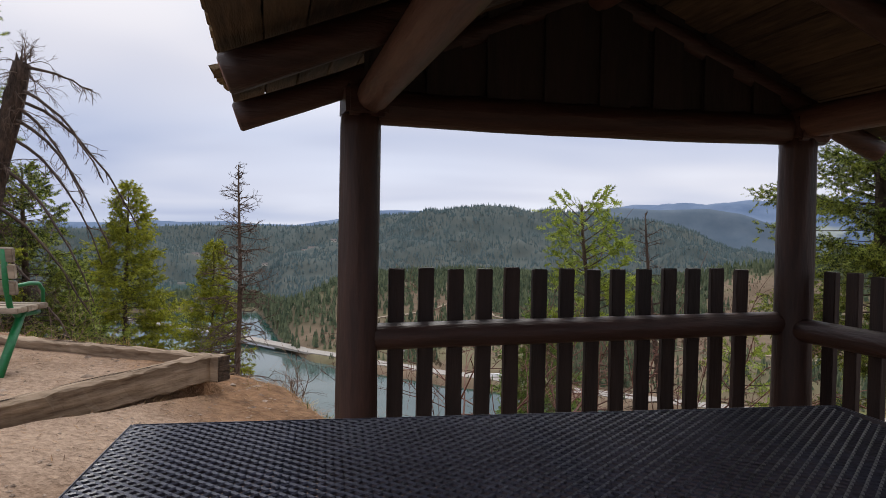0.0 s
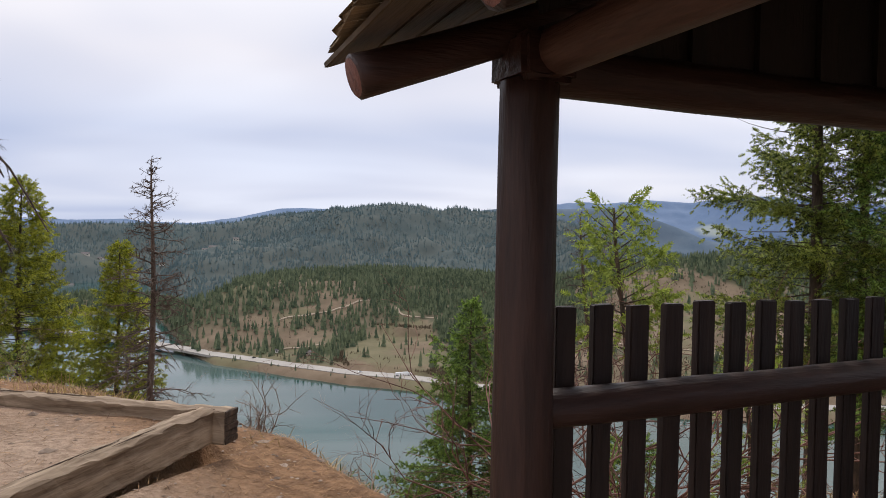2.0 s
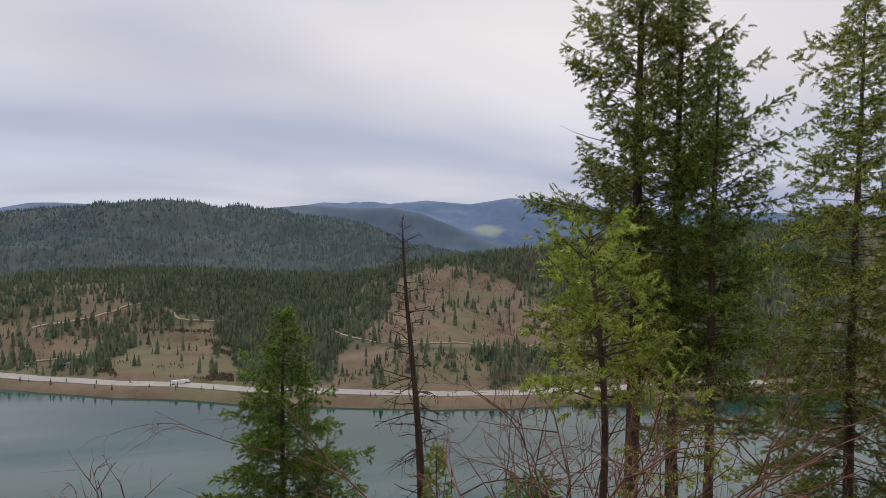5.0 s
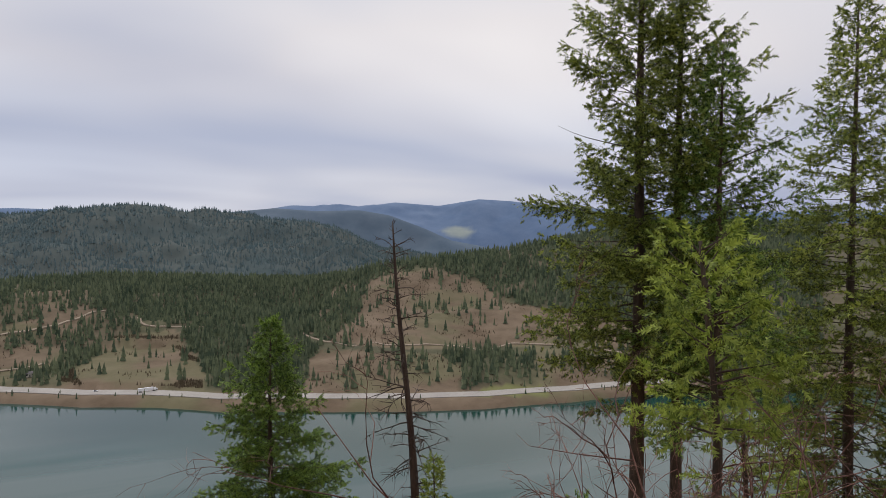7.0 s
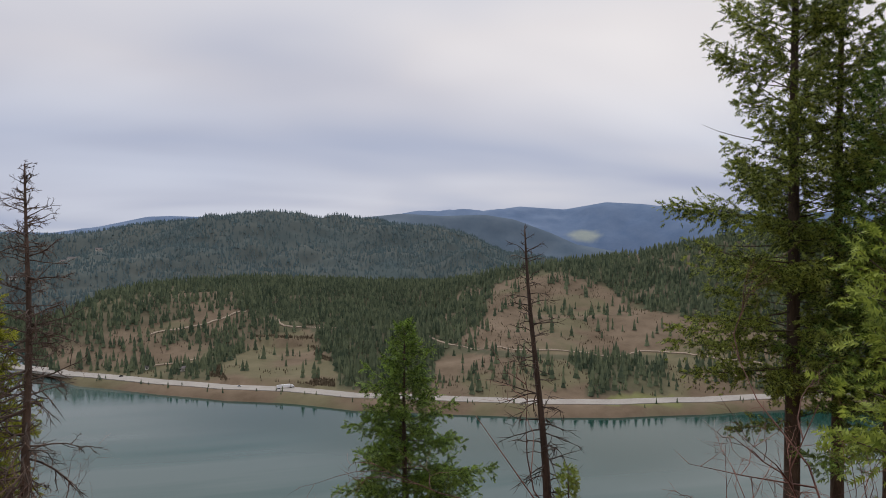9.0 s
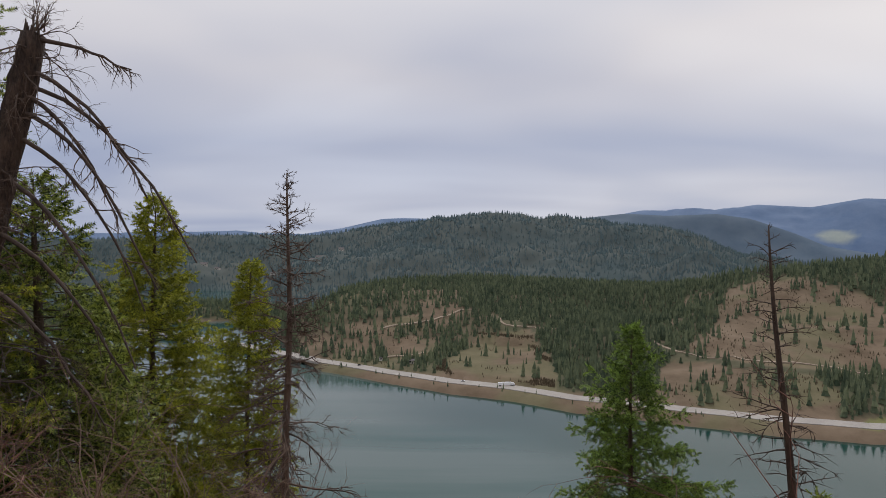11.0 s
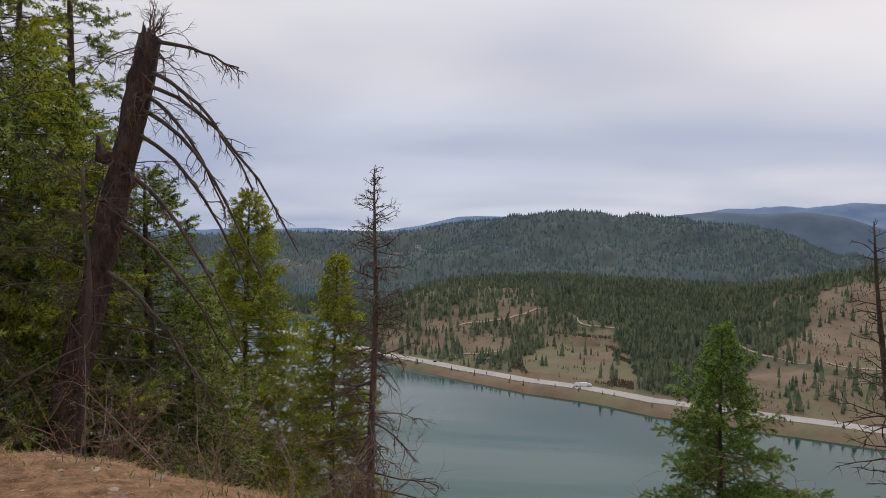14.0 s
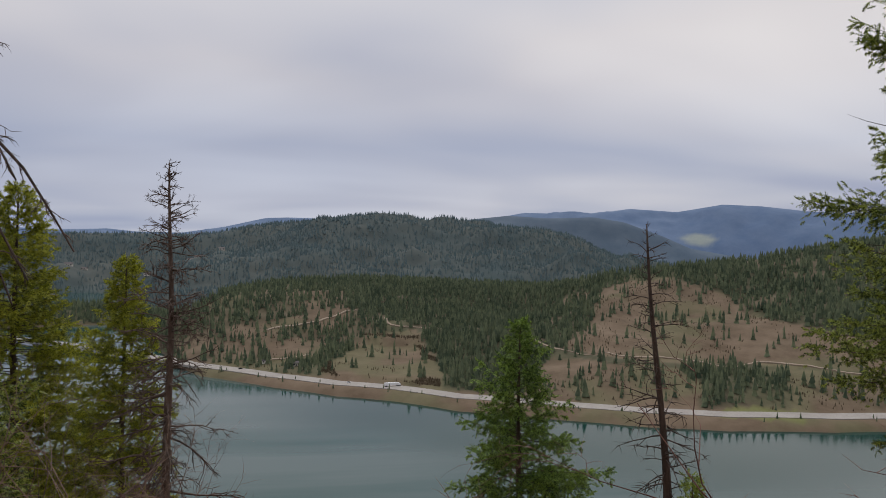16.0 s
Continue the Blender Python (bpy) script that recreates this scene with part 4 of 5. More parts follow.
def conifer(x, y, top, radius, leaf, label, seed, trunk=0.14, base=None, low=0.12, branches=170, spray=0.26, fill=1.0, shape=0.8, rise=25, droop=0.35, lean=(0, 0), group="conifers below the overlook", bare=0.0, name="conifer", taper=0.7, arms=(), wild=0.0):
    """A conifer: tapered trunk, whorled limbs that sag and lift at the tip, and many small sprays of needles."""
    rng = np.random.default_rng(seed)
    z0 = float(land(x, y)) - 0.3 if base is None else base
    H = top - z0
    tree = thing(name, Matrix.Translation((x, y, z0)), label, "tree", group)
    wood = Soup()
    s = np.linspace(0, 1, 12)
    axis = np.stack([lean[0] * s ** 1.5 + 0.05 * np.sin(7 * s + seed), lean[1] * s ** 1.5 + 0.05 * np.cos(6 * s + seed), H * s], 1)
    wood.tube(axis, trunk * (1 - s) ** 0.8 + 0.012, 9, True, 0.08, rng)
    part("trunk", wood.mesh("trunk", BARK), BARK, tree)
    limbs, needles = Soup(), Soup()
    P, D, S = [], [], []
    for k in range(branches + len(arms)):
        f = low + (1 - low) * (min(1.0, (k + rng.uniform(0, 1)) / branches)) ** 0.95
        arm = arms[k - branches] if k >= branches else None
        if arm:
            f = (arm[0] - z0) / H
        if f > 0.995:
            continue
        L = radius * (min(1.0, (1 - f) / taper) ** shape) * rng.uniform(0.6, 1.12) * (0.75 + 0.25 * min(1, (f - low) * 5 + 0.2)) + 0.12
        L *= math.exp(rng.normal(0, 1) * wild) if wild else 1.0
        az = k * 2.4 + rng.normal(0, 0.5)
        a0 = math.tan(radians(-18 + (rise + 18) * f ** 1.2 + rng.normal(0, 6)))
        if arm:
            az, L, a0 = radians(arm[1]), arm[2], math.tan(radians(arm[3]))
        h = np.array([math.cos(az), math.sin(az), 0])
        start = np.array([np.interp(f, s, axis[:, i]) for i in range(3)])
        q = np.linspace(0, 1, 6)
        curve = start + h * (L * q)[:, None]
        curve[:, 2] += L * (a0 * q - droop * q ** 2 * (1 - f) + 0.16 * q ** 3)
        side = np.array([-h[1], h[0], 0])
        curve += side * (np.sin(q * 3 + k) * 0.06 * L)[:, None]
        limbs.tube(curve, (0.006 + 0.006 * L) * (1 - q * 0.85), 4, False)
        if (rng.uniform() < bare and not arm) or (arm and len(arm) > 4):
            continue
        count = max(6, int(fill * L * 15))
        t = rng.uniform(0.22, 1.0, count) ** 0.8
        at = np.stack([np.interp(t, q, curve[:, i]) for i in range(3)], 1)
        sgn = np.where(np.arange(count) % 2 == 0, 1, -1)
        turn = np.radians(rng.uniform(28, 70, count)) * sgn
        way = h[None] * np.cos(turn)[:, None] + side[None] * np.sin(turn)[:, None]
        way[:, 2] += rng.normal(-0.12, 0.38, count)
        tl = (0.14 + 0.22 * L * (1 - t * 0.75)) * rng.uniform(0.5, 1.1, count)
        for c in range(count):
            nn = max(2, int(tl[c] / (spray * 0.45)))
            g = np.linspace(0.05, 1, nn)
            pts = at[c] + way[c] * (tl[c] * g)[:, None]
            pts[:, 2] -= 0.25 * tl[c] * g ** 2
            P.append(pts + rng.normal(0, 0.02, (nn, 3)))
            D.append(way[c] + rng.normal(0, 0.42, (nn, 3)))
            S.append(spray * rng.uniform(0.65, 1.15, nn))
        P.append(curve[-2:])
        D.append(np.repeat((curve[-1] - curve[-2])[None], 2, 0))
        S.append(np.full(2, spray))
    # the leader
    P.append(np.repeat(axis[-1][None], 6, 0) - np.array([[0, 0, 0.12 * i] for i in range(6)]))
    D.append(np.concatenate([rng.normal(0, 0.5, (6, 2)), np.full((6, 1), 1.0)], 1))
    S.append(np.full(6, spray))
    place_sprays(needles, np.concatenate(P), np.concatenate(D), np.concatenate(S), rng)
    crown = part("crown", needles.mesh("crown", leaf, False), leaf, tree)
    tagged(part("branchwork", limbs.mesh("branchwork", BARK), BARK, tree), kind="stuff")
    return tree


def twigs(soup, start, way, length, radius, depth, rng, bend=0.25, sag=0.0, split=4, spread=0.8, shrink=0.5, up=0.0):
    """A bare limb with forks."""
    n = 6 if depth > 0 else 4
    pts, d = [np.array(start, float)], np.array(way, float)
    d /= np.linalg.norm(d)
    for i in range(n - 1):
        d = d + rng.normal(0, bend, 3) * 0.5 + np.array([0, 0, up - sag]) * (i + 1) / n
        d /= np.linalg.norm(d)
        pts.append(pts[-1] + d * length / (n - 1))
    pts = np.array(pts)
    soup.tube(pts, radius * (1 - 0.8 * np.linspace(0, 1, n)), 4 if depth < 2 else 6, False)
    if depth <= 0:
        return
    for k in range(split):
        f = rng.uniform(0.25, 0.97)
        at = np.array([np.interp(f, np.linspace(0, 1, n), pts[:, i]) for i in range(3)])
        i = min(n - 2, int(f * (n - 1)))
        w = pts[i + 1] - pts[i]
        w = w / np.linalg.norm(w) + rng.normal(0, spread, 3)
        twigs(soup, at, w, length * shrink * rng.uniform(0.6, 1.2) * (1.15 - 0.5 * f), radius * 0.6 * (1.2 - f * 0.6), depth - 1, rng, bend, sag, split, spread, shrink, up)


def snag(x, y, top, label, seed, trunk=0.15, radius=1.6, branches=60, low=0.1, sag=0.25, lean=(0, 0), tip_dense=0.0, shape=0.7, depth=1, name="dead_tree", wood_mat=None, fine=1.0):
    bark = wood_mat or DEADWOOD
    rng = np.random.default_rng(seed)
    z0 = float(land(x, y)) - 0.3
    H = top - z0
    tree = thing(name, Matrix.Translation((x, y, z0)), label, "dead tree", "dead trees below the overlook")
    s = np.linspace(0, 1, 16)
    axis = np.stack([lean[0] * s + 0.05 * np.sin(9 * s + seed), lean[1] * s + 0.05 * np.cos(8 * s), H * s], 1)
    wood = Soup()
    wood.tube(axis, trunk * (1 - s) ** 0.75 + 0.018, 8, True, 0.1, rng)
    part("trunk", wood.mesh("trunk", bark), bark, tree)
    limbs = Soup()
    for k in range(branches):
        f = low + (1 - low) * (k + rng.uniform()) / branches
        if tip_dense and rng.uniform() < tip_dense:
            f = 1 - 0.25 * rng.uniform() ** 1.2
        az = rng.uniform(0, 6.28)
        L = radius * min(1.0, (1 - f) / 0.6 + 0.10) ** shape * rng.uniform(0.35, 1.15)
        at = np.array([np.interp(min(f, 0.998), s, axis[:, i]) for i in range(3)])
        w = np.array([math.cos(az), math.sin(az), -0.25 + 0.75 * f ** 2 + rng.normal(0, 0.15)])
        twigs(limbs, at, w, L, (0.013 + 0.016 * L) * fine, depth, rng, 0.35, sag * (1 - f), 6, 0.6, 0.42)
    tagged(part("branchwork", limbs.mesh("branchwork", bark), bark, tree), kind="stuff")
    return tree


def bush(x, y, high, label, seed, stems=14, wide=0.6, material=None, depth=2, z=None, buds=None, radius=0.011, name="shrub", split=4):
    rng = np.random.default_rng(seed)
    z0 = float(land(x, y)) - 0.05 if z is None else z
    ob = thing(name, Matrix.Translation((x, y, z0)), label, "shrub", "leafless shrubs on the slope")
    for k in range(stems):
        soup = Soup()
        az = rng.uniform(0, 6.28)
        w = np.array([math.cos(az) * wide, math.sin(az) * wide, 1.0]) * rng.uniform(0.6, 1.1)
        twigs(soup, rng.normal(0, 0.08, 3) * np.array([1, 1, 0]), w, high * rng.uniform(0.5, 1.1), radius, depth, rng, 0.5, 0.10, split, 0.6, 0.55)
        part("stem", soup.mesh("stem", material or TWIG), material or TWIG, ob)
    return ob


# firs that stand to the right of the lake view
conifer(12.8, 19.2, 12.4, 2.9, FIR_DARK, "tall dark Douglas fir with layered drooping limbs", 101, trunk=0.22, branches=200, spray=0.23, fill=1.3, shape=0.6, low=0.31, bare=0.08, rise=42, droop=0.2, wild=0.15, arms=((2.3, 137, 3.2, 4), (5.1, 140, 2.0, 38), (5.6, 135, 1.8, 30), (-0.6, 135, 3.0, -4), (-1.6, 140, 2.6, -8)))
conifer(14.1, 19.0, 11.6, 2.5, FIR_DARK, "tall dark Douglas fir crowding its neighbour", 102, trunk=0.18, branches=190, spray=0.23, fill=1.3, shape=0.75, low=0.31, bare=0.04, rise=42, droop=0.2, wild=0.22, arms=((4.3, -45, 2.8, 22), (5.4, -42, 2.2, 30)))
conifer(13.6, 17.1, 6.6, 1.9, FIR, "green fir leaning out of a close clump", 114, trunk=0.15, branches=170, spray=0.22, fill=1.2, shape=0.8, low=0.31, bare=0.05, rise=42, droop=0.25, wild=0.22, arms=((2.4, -40, 2.6, 10), (3.6, -45, 2.5, 22)))
conifer(20.9, 18.2, 9.8, 4.1, FIR_DARK, "dark spruce with fine sagging limbs", 103, trunk=0.2, branches=260, spray=0.23, fill=1.2, shape=0.85, droop=0.6, taper=0.8, bare=0.05)
conifer(10.7, 8.3, 16.0, 3.7, FIR_DARK, "large fir with heavy hanging branch ends", 104, trunk=0.3, branches=210, spray=0.18, fill=1.1, shape=0.7, droop=0.55, low=0.25, bare=0.05)
conifer(2.7, 7.55, 1.66, 0.60, FIR_LIME, "young lime-green fir sapling on the slope", 105, trunk=0.026, branches=38, spray=0.12, fill=1.7, shape=0.6, rise=40, droop=0.6, lean=(-0.12, 0.1), low=0.6)
conifer(5.2, 30.2, -1.5, 4.0, FIR, "full green fir rising from the slope", 106, trunk=0.15, branches=230, spray=0.26, fill=1.25, shape=1.0, taper=0.9, rise=38, droop=0.3, wild=0.22)
conifer(9.0, 24.2, -5.4, 0.8, FIR_LIME, "small pale-green fir low on the slope", 111, trunk=0.05, branches=80, spray=0.2, fill=1.0, shape=1.0)
conifer(4.8, 9.1, 0.1, 0.75, FIR_LIME, "spreading lime-green young fir", 112, trunk=0.03, branches=36, spray=0.13, fill=1.0, shape=0.7, droop=0.5)
conifer(4.2, 11.0, -1.6, 0.7, FIR, "low green fir below the railing", 113, trunk=0.05, branches=50, spray=0.17, fill=1.1, shape=0.8)
# yellowish firs by the dead tree
conifer(-12.1, 29.5, 3.1, 3.4, FIR_YELLOW, "yellow-green fir with tiered branches", 107, trunk=0.16, branches=270, spray=0.27, fill=1.15, shape=0.85, taper=0.75, wild=0.15)
conifer(-9.8, 33.3, 0.7, 2.6, FIR_YELLOW, "slender yellow-green fir beside a dead tree", 108, trunk=0.14, branches=260, spray=0.27, fill=1.15, shape=0.85, taper=0.75, wild=0.15)
snag(-6.7, 27.0, 3.75, "brown dead fir with a twiggy bare top", 109, trunk=0.145, radius=2.4, branches=210, tip_dense=0.2, sag=0.2, shape=0.95, depth=2, wood_mat=SNAGWOOD, fine=0.75)
snag(10.35, 27.4, 2.2, "thin dead spar with sparse drooping twigs", 110, trunk=0.19, radius=1.8, branches=100, sag=0.3, lean=(-1.5, 0), low=0.25, shape=0.5, wood_mat=CHARRED, fine=0.75)


# ---- the dense stand on the left ----
def broken_trunk():
    rng = np.random.default_rng(120)
    bx, by = -9.4, 14.6
    z0 = float(land(bx, by)) - 0.4
    tree = thing("broken_tree", Matrix.Translation((bx, by, z0)), "leaning dead trunk snapped off at the top", "dead tree", "dead trees below the overlook")
    top = np.array([-7.85 - bx, 15.2 - by, 4.75 - z0])
    s = np.linspace(0, 1, 34)
    axis = top[None] * s[:, None]
    axis[:, 0] += 0.10 * np.sin(s * 3.1)
    w = Soup()
    w.tube(axis, (0.285 - 0.105 * s ** 0.7) * (1 + 0.06 * np.sin(s * 23)), 16, True, 0.13, rng)
    for k in range(9):
        a = rng.uniform(0, 6.28)
        p = axis[-1] + np.array([math.cos(a), math.sin(a), 0]) * 0.11
        w.tube([p - [0, 0, 0.1], p + [0.02, 0, rng.uniform(0.05, 0.25)]], [0.05, 0.008], 4)
    part("trunk", w.mesh("trunk", BROKEN), BROKEN, tree)
    stub = Soup()
    stub.tube([top * 0.74, top * 0.74 + [-0.30, -0.05, 0.05], top * 0.75 + [-0.36, -0.05, 0.30]], [0.13, 0.11, 0.03], 8, True, 0.2, rng)
    part("stub", stub.mesh("stub", BROKEN), BROKEN, tree)
    limbs = Soup()
    for f, L, sag, up in ((0.99, 1.75, 0.18, -0.12), (0.93, 2.3, 0.60, -0.25), (0.90, 3.1, 0.68, -0.18), (0.85, 2.6, 0.85, -0.2), (0.80, 2.3, 0.95, -0.2), (0.72, 2.7, 0.75, -0.3), (0.62, 2.6, 0.6, -0.3), (0.88, 1.7, 0.9, -0.2), (0.52, 2.6, 0.5, -0.3)):
        at = top * f
        wv = np.array([1.0, rng.uniform(-0.25, 0.05), up])
        n = 9
        q = np.linspace(0, 1, n)
        d = wv / np.linalg.norm(wv)
        pts = at + d * (L * q)[:, None] * np.array([0.92, 1, 1])
        pts[:, 2] -= sag * L * q ** 2.1
        pts += rng.normal(0, 0.02, pts.shape) * q[:, None]
        arm = Soup()
        arm.tube(pts, 0.042 * (1 - 0.72 * q), 6, False)
        part("limb", arm.mesh("limb", CHARRED), CHARRED, tree)
        for _ in range(16):
            g = rng.uniform(0.3, 1)
            p = np.array([np.interp(g, q, pts[:, i]) for i in range(3)])
            twigs(limbs, p, np.array([0.4, rng.normal(0, 0.5), -0.7 + rng.normal(0, 0.3)]), rng.uniform(0.15, 0.5), 0.012, 1, rng, 0.4, 0.2, 3, 0.5, 0.5)
    for _ in range(95):
        f = rng.uniform(0.15, 1.0)
        az = rng.uniform(0, 6.28)
        twigs(limbs, top * f, np.array([math.cos(az), math.sin(az), rng.normal(0.1, 0.4)]), rng.uniform(0.4, 1.5), 0.014, 2, rng, 0.4, 0.25, 4, 0.6, 0.5)
    for _ in range(14):
        twigs(limbs, axis[-1] + rng.normal(0, 0.05, 3), np.array([rng.uniform(-0.2, 0.7), rng.normal(0, 0.3), 1.0]), rng.uniform(0.3, 0.7), 0.012, 2, rng, 0.4, 0.0, 4, 0.6, 0.5)
    tagged(part("branchwork", limbs.mesh("branchwork", SNAGWOOD), SNAGWOOD, tree), kind="stuff")


broken_trunk()
for k, (x, y, top, rad, leaf, words, thin) in enumerate((
        (-12.0, 19.2, 9.5, 2.0, FIR_DARK, "tall thin fir behind the broken trunk", 0.4),
        (-11.3, 16.0, 8.2, 2.5, FIR_YELLOW, "yellow-green fir beside the broken trunk", 0.0),
        (-10.9, 14.2, 7.0, 2.2, FIR_DARK, "green fir crowding the broken trunk", 0.35),
        (-14.2, 20.3, 11.0, 3.0, FIR_DARK, "tall dark fir in the dense stand", 0.0),
        (-13.4, 14.4, 9.0, 2.7, FIR_YELLOW, "tall green fir in the dense stand", 0.0),
        (-16.5, 16.5, 10.0, 3.0, FIR_DARK, "tall shaded fir in the dense stand", 0.0),
        (-9.7, 18.4, 2.8, 2.4, FIR_DARK, "bushy green fir behind the broken trunk", 0.0),
        (-9.6, 20.4, 0.2, 1.5, FIR_DARK, "dark bushy fir in front of the stand", 0.0),
        (-12.3, 12.0, 4.6, 2.1, FIR_DARK, "low green fir near the dirt edge", 0.0),
        (-11.2, 17.6, 4.4, 2.2, FIR_DARK, "dark fir in the shade of the stand", 0.0),
        (-17.5, 25.0, 6.5, 2.8, FIR_DARK, "green fir at the back of the stand", 0.0))):
    bare_arms = ((5.6, 15, 3.4, 6, 1), (4.9, 5, 3.8, 2, 1), (4.3, 20, 3.6, -2, 1), (3.6, 0, 3.2, -6, 1), (5.2, 40, 3.0, 10, 1)) if k == 4 else ()
    conifer(x, y, top, rad, leaf, words, 130 + k, trunk=0.17, branches=165, spray=0.25, fill=0.85, shape=0.75, low=0.05, group="dense stand of firs", bare=thin, arms=bare_arms)

snag(-9.9, 13.0, 5.4, "thin dead fir with a web of grey twigs", 140, trunk=0.06, radius=1.8, branches=52, sag=0.5, low=0.1, shape=0.3, depth=2, wood_mat=CHARRED, fine=0.42)
snag(-7.4, 12.9, 2.4, "low dead sapling with drooping grey twigs", 141, trunk=0.05, radius=1.7, branches=40, sag=0.5, low=0.1, shape=0.3, depth=2, wood_mat=CHARRED, fine=0.35)

# ---- shrubs ----
bush(1.45, 6.5, 2.6, "tangled leafless shrub with reddish twigs", 201, 8, 0.95, RED_TWIG, 3, radius=0.012)
bush(1.9, 7.2, 1.6, "spreading leafless shrub with reddish twigs", 205, 6, 1.15, RED_TWIG, 3, radius=0.009)
bush(2.25, 6.3, 2.2, "tangled leafless shrub with reddish twigs", 202, 6, 0.95, RED_TWIG, 3, radius=0.008)
bush(3.0, 8.2, 3.3, "tall tangled leafless shrub with reddish twigs", 206, 18, 0.75, RED_TWIG, 3, radius=0.015)
bush(-0.9, 9.3, 1.15, "sparse leafless shrub at the edge of the drop", 203, 12, 0.55, TWIG, 2)
bush(0.5, 7.8, 0.9, "sparse leafless shrub at the edge of the drop", 204, 9, 0.6, TWIG, 2)
for k, (x, y, h) in enumerate(((-6.2, 11.5, 1.8), (-7.0, 12.5, 2.2), (-5.2, 11.6, 1.9), (-8.2, 12.2, 2.0), (-4.6, 12.8, 2.2), (-6.0, 13.8, 2.4), (-9.8, 12.0, 2.0), (-3.6, 13.0, 1.7), (-4.4, 15.0, 2.2), (-5.2, 20.5, 3.0), (-7.5, 21.0, 3.2), (-6.2, 24.0, 3.0), (-11.0, 12.6, 2.4))):
    bush(x, y, h, "brown leafless brush on the slope", 210 + k, 9, 0.42, TWIG if k % 3 else RED_TWIG, 2, radius=0.010)


# ---- things on and by the far shore ----
def at_bearing(b, r):
    return HUB[0] + r * math.sin(radians(b)), HUB[1] + r * math.cos(radians(b))


def bridge():
    ob = thing("road_bridge", Matrix.Identity(4), "low pale concrete road bridge across the lake arm", "bridge")
    run = [(-23.2, 1308), (-21.5, 1240), (-19.9, 1195), (-18.3, 1150), (-16.2, 1092)]
    for (b0, r0), (b1, r1) in zip(run, run[1:]):
        p, q = Vector((*at_bearing(b0, r0), LAKE + 7)), Vector((*at_bearing(b1, r1), LAKE + 7))
        d = q - p
        turn = math.degrees(math.atan2(d.y, d.x))
        mid = (p + q) / 2
        part("deck", boxed((d.length, 23, 2.2), pose(mid.x, mid.y, mid.z - 1.0, 0, 0, turn), 0.1), CONCRETE, ob)
        part("parapet", boxed((d.length, 0.5, 1.4), pose(mid.x, mid.y, mid.z + 1.2, 0, 0, turn) @ pose(0, -11.4, 0), 0.05), CONCRETE, ob)
        part("pier", boxed((2.4, 16, 22), pose(p.x, p.y, LAKE - 6.5, 0, 0, turn), 0.2), CONCRETE, ob)


bridge()


def truck(b, r, turn):
    x, y = at_bearing(b, r)
    ob = thing("semi_truck", pose(x, y, LAKE + 7.5, 0, 0, turn), "white semi truck on the highway", "truck")
    part("trailer", boxed((14.5, 2.6, 2.9), pose(0, 0, 2.6), 0.08), WHITE, ob)
    bm = boxed((2.6, 2.5, 2.6), pose(9.2, 0, 2.2), 0.15)
    box(bm, (1.6, 2.2, 1.4), pose(11.2, 0, 1.5), 0.15)
    cab = part("cab", bm, WHITE, ob)
    part("windscreen", boxed((0.08, 2.1, 0.9), pose(10.53, 0, 2.85), 0.01), WINDOW, cab)
    for wx in (-6, -4.7, 7.6, 8.9, 11.2):
        for wy in (-1.1, 1.1):
            s = Soup()
            s.tube([(wx, wy - 0.2, 0.52), (wx, wy + 0.2, 0.52)], [0.52, 0.52], 12)
            part("wheel", s.mesh("wheel", DARK), DARK, ob)


truck(4.4, 784, 14)


def car(b, r, turn, paint, words):
    x, y = at_bearing(b, r)
    ob = thing("car", pose(x, y, LAKE + 7.5, 0, 0, turn), words, "car", "cars on the highway")
    part("body", boxed((4.6, 1.8, 0.8), pose(0, 0, 0.75), 0.15), paint, ob)
    part("cabin", boxed((2.5, 1.6, 0.6), pose(-0.2, 0, 1.4), 0.15), WINDOW, ob)
    for wx in (-1.4, 1.4):
        for wy in (-0.85, 0.85):
            s = Soup()
            s.tube([(wx, wy - 0.1, 0.33), (wx, wy + 0.1, 0.33)], [0.33, 0.33], 10)
            part("wheel", s.mesh("wheel", DARK), DARK, ob)


car(1.0, 803, 16, WHITE, "white car on the highway")
car(-7.5, 905, 28, DARK, "dark car on the highway")


def house(b, r, turn, wide, words):
    """A far house: walls, gable roof, two windows and a door."""
    x, y = at_bearing(b, r)
    ob = thing("house", pose(x, y, float(land(x, y)) - 1, 0, 0, turn), words, "house", "houses on the far hills")
    d, h = wide * 0.6, wide * 0.38
    part("wall", boxed((wide, d, h + 1), pose(0, 0, (h + 1) / 2), 0.05), WALLING, ob)
    bm = bmesh.new()
    o = 0.8
    vs = [bm.verts.new(p) for p in ((-wide / 2 - o, -d / 2 - o, h + 0.6), (wide / 2 + o, -d / 2 - o, h + 0.6), (wide / 2 + o, d / 2 + o, h + 0.6), (-wide / 2 - o, d / 2 + o, h + 0.6), (-wide / 2 - o, 0, h + d * 0.42), (wide / 2 + o, 0, h + d * 0.42))]
    for f in ((0, 1, 5, 4), (2, 3, 4, 5), (3, 0, 4), (1, 2, 5), (3, 2, 1, 0)):
        bm.faces.new([vs[i] for i in f])
    part("roof", bm, ROOFING, ob)
    for wx in (-0.28, 0.28):
        part("window", boxed((wide * 0.2, 0.2, h * 0.4), pose(wide * wx, -d / 2 - 0.05, h * 0.6 + 1)), WINDOW, ob)
    part("door", boxed((wide * 0.09, 0.2, h * 0.6), pose(0, -d / 2 - 0.05, h * 0.3 + 1)), WINDOW, ob)


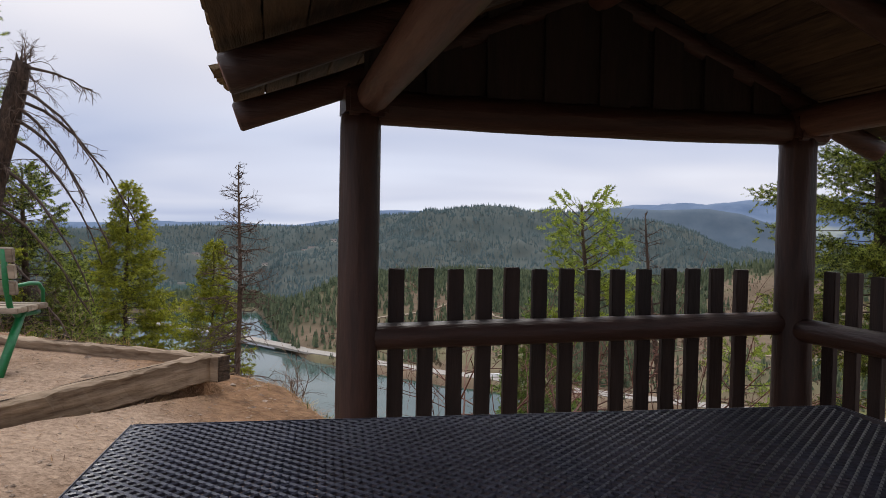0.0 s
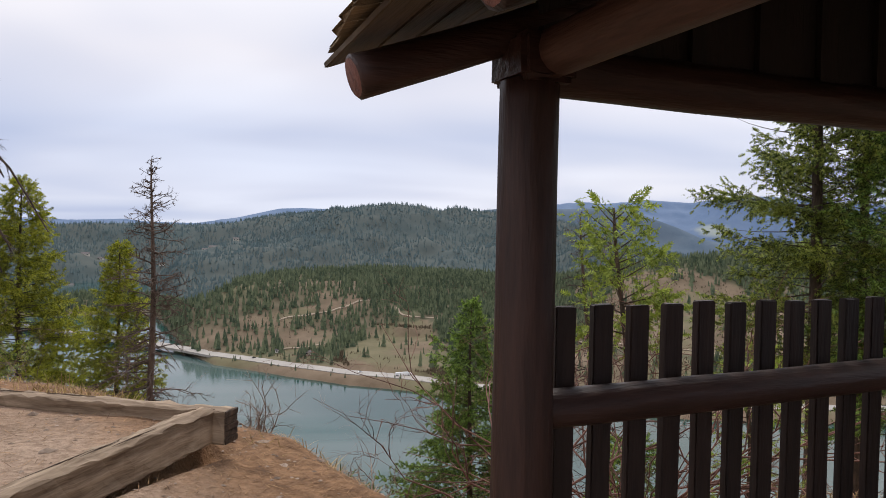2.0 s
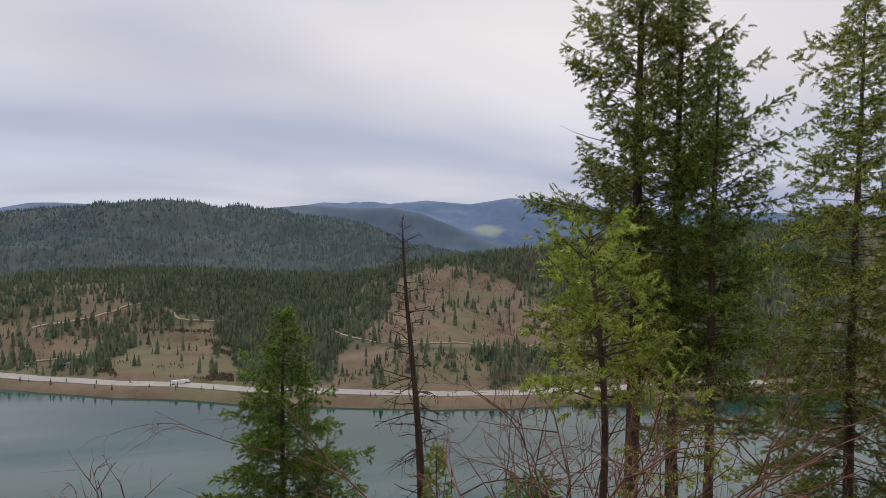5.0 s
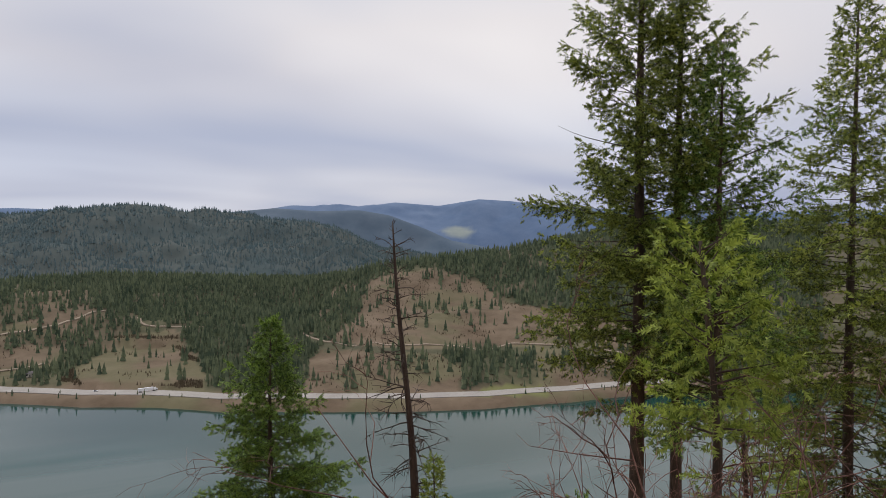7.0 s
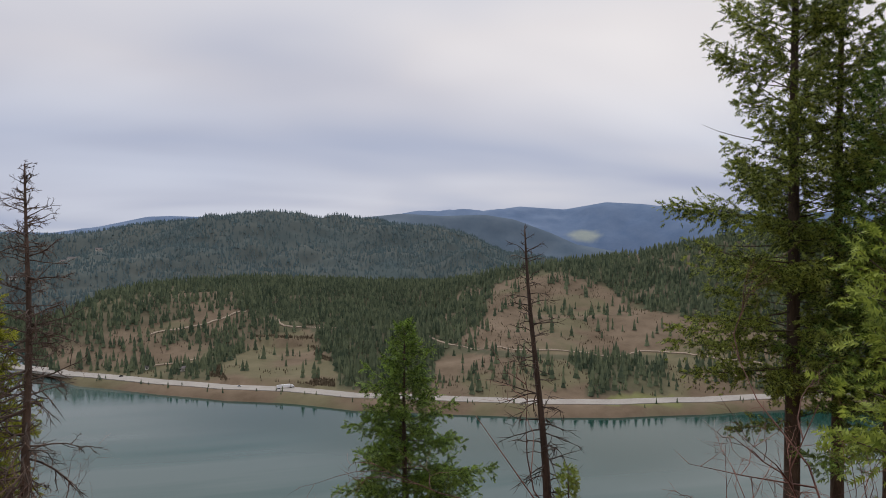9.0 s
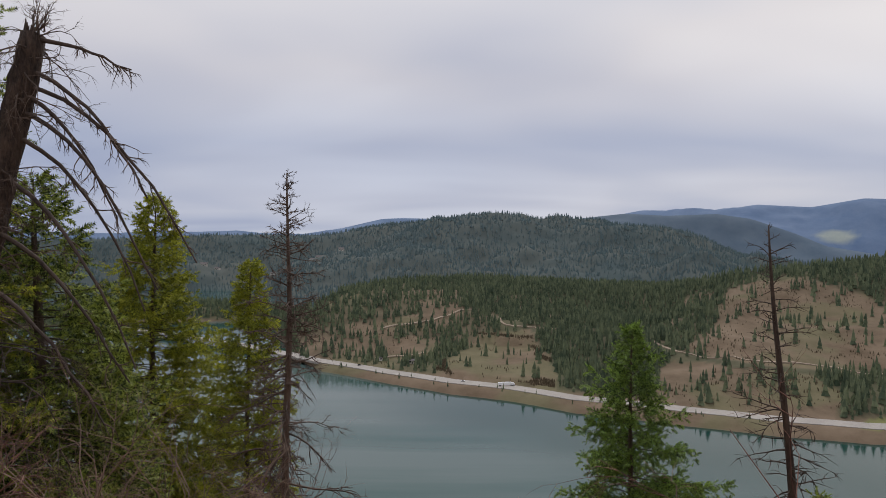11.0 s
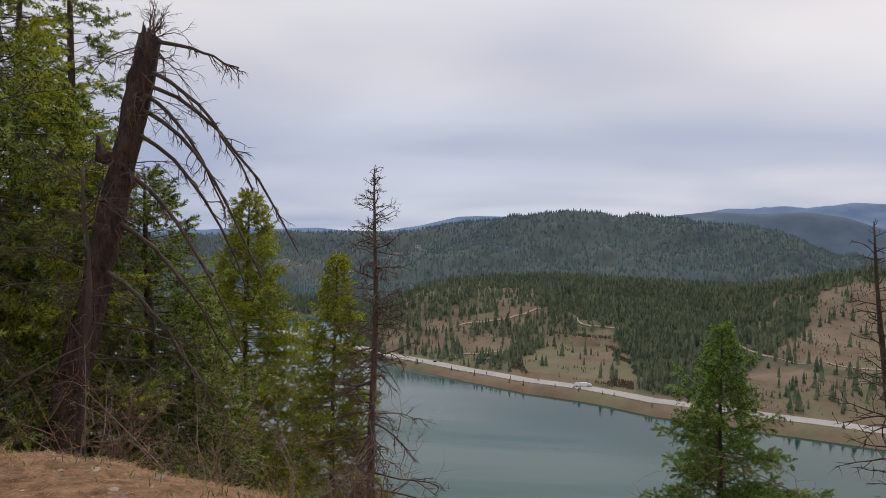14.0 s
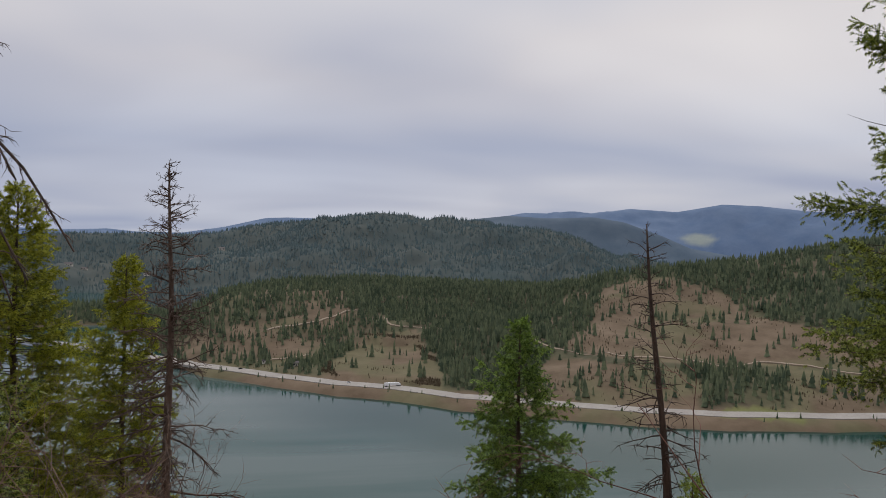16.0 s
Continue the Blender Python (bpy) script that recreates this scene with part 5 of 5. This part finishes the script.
for b, r, turn, wide in HOUSES:
    house(b, r, turn, wide * 0.9, "small pale house among far trees")
for b, r, wide in ((-3.2, 905, 11), (-5.6, 930, 9)):
    house(b, r, 12, wide, "small lodge near the far shore")


# ---- ground clutter ----
def near_points(n, seed, x0, x1, y0, y1, past0, past1):
    rng = np.random.default_rng(seed)
    x, y = rng.uniform(x0, x1, n), rng.uniform(y0, y1, n)
    past = y - column(EDGE, x)
    keep = (past > past0) & (past < past1)
    return x[keep], y[keep], land(x[keep], y[keep]), rng


def stones():
    x, y, z, rng = near_points(5200, 301, -9, 4, 1.5, 10, -9, 0.5)
    base = np.array([(0, 0, 1), (1, 0, 0), (0.3, 0.95, 0), (-0.8, 0.6, 0), (-0.8, -0.6, 0), (0.3, -0.95, 0), (0, 0, -0.6)])
    tri = np.array([(0, i, i % 5 + 1) for i in range(1, 6)] + [(6, i % 5 + 1, i) for i in range(1, 6)])
    n = len(x)
    size = rng.uniform(0.004, 0.013, n) + 0.035 * rng.uniform(0, 1, n) ** 14
    v = base[None] * size[:, None, None] * rng.uniform(0.7, 1.3, (n, 7, 1)) * np.array([1.2, 1, 0.5])
    a = rng.uniform(0, 6.28, n)
    ca, sa = np.cos(a)[:, None], np.sin(a)[:, None]
    w = np.stack([v[..., 0] * ca - v[..., 1] * sa + x[:, None], v[..., 0] * sa + v[..., 1] * ca + y[:, None], v[..., 2] + z[:, None] + 0.002], -1)
    tagged(new("pebbles", mesh_of("pebbles", w.reshape(-1, 3), [(np.arange(n)[:, None, None] * 7 + tri[None]).reshape(-1, 3)], STONE)), "pale pebbles scattered on trodden dirt", "pebbles", kind="stuff")


def blades(name, x, y, z, rng, length, width, material, label, category, tilt, lift=0.0):
    n = len(x)
    a = rng.uniform(0, 6.28, n)
    L = length * rng.uniform(0.5, 1.3, n)
    t = rng.uniform(*tilt, n)
    d = np.stack([np.cos(a) * np.cos(t), np.sin(a) * np.cos(t), np.sin(t)], 1)
    s = np.stack([-np.sin(a), np.cos(a), np.zeros(n)], 1) * width
    p = np.stack([x, y, z + lift], 1)
    mid = p + d * (L * 0.55)[:, None]
    end = p + d * L[:, None] - np.array([0, 0, 1]) * (0.25 * L * np.sin(t))[:, None]
    v = np.stack([p - s, p + s, mid + s * 0.8, mid - s * 0.8, end], 1)
    tri = np.array([(0, 1, 2), (0, 2, 3), (3, 2, 4)])
    tagged(new(name, mesh_of(name, v.reshape(-1, 3), [(np.arange(n)[:, None, None] * 5 + tri[None]).reshape(-1, 3)], material)), label, category, kind="stuff")


stones()
x, y, z, rng = near_points(70000, 303, -10, 3, 3.5, 11, -3.5, 1.2)
keep = rng.uniform(0, 1, len(x)) < np.clip(0.15 + 0.8 * smooth(-2.0, 0.4, y - column(EDGE, x)), 0, 1)
blades("pine_needles", x[keep], y[keep], z[keep], rng, 0.09, 0.0018, LITTER, "dry brown needles and twigs lying on dirt", "needles", (-0.02, 0.12), 0.006)
x, y, z, rng = near_points(120000, 304, -10, 5, 3.5, 13, -0.2, 2.2)
clump = waves(x * 1.3, y * 1.3, 71, 3)
keep = clump > rng.uniform(-0.1, 0.5, len(x))
blades("dry_grass", x[keep], y[keep], z[keep], rng, 0.13, 0.003, GRASS, "straw-coloured dry grass hanging over the edge", "grass", (0.2, 1.3))
x, y, z, rng = near_points(22000, 305, -8, 5, 3.5, 13, 0.0, 2.0)
keep = waves(x * 1.1, y * 1.1, 77, 3) > 0.42
blades("grass_tufts", x[keep], y[keep], z[keep], rng, 0.07, 0.003, MOSS, "small green grass tufts on the edge", "grass", (0.4, 1.4))


def boulder(x, y, size, seed):
    rng = np.random.default_rng(seed)
    bm = bmesh.new()
    bmesh.ops.create_icosphere(bm, subdivisions=3, radius=size)
    for p in bm.verts:
        k = 1 + 0.28 * noise.noise(p.co * (1.6 / size) + Vector((seed, 0, 0))) + 0.08 * noise.noise(p.co * (5 / size))
        p.co = Vector((p.co.x * k * 1.6, p.co.y * k, p.co.z * k * 0.30))
    me = bpy.data.meshes.new("rock")
    bm.to_mesh(me)
    bm.free()
    me.materials.append(ROCK)
    ob = new("rock", me)
    ob.matrix_world = pose(x, y, float(land(x, y)) - size * 0.1, 0, 0, rng.uniform(0, 360))
    tagged(ob, "flat tan rock half sunk in the dirt", "rock", "rocks in the dirt")


boulder(-3.35, 7.2, 0.22, 1)
boulder(0.35, 4.5, 0.16, 3)
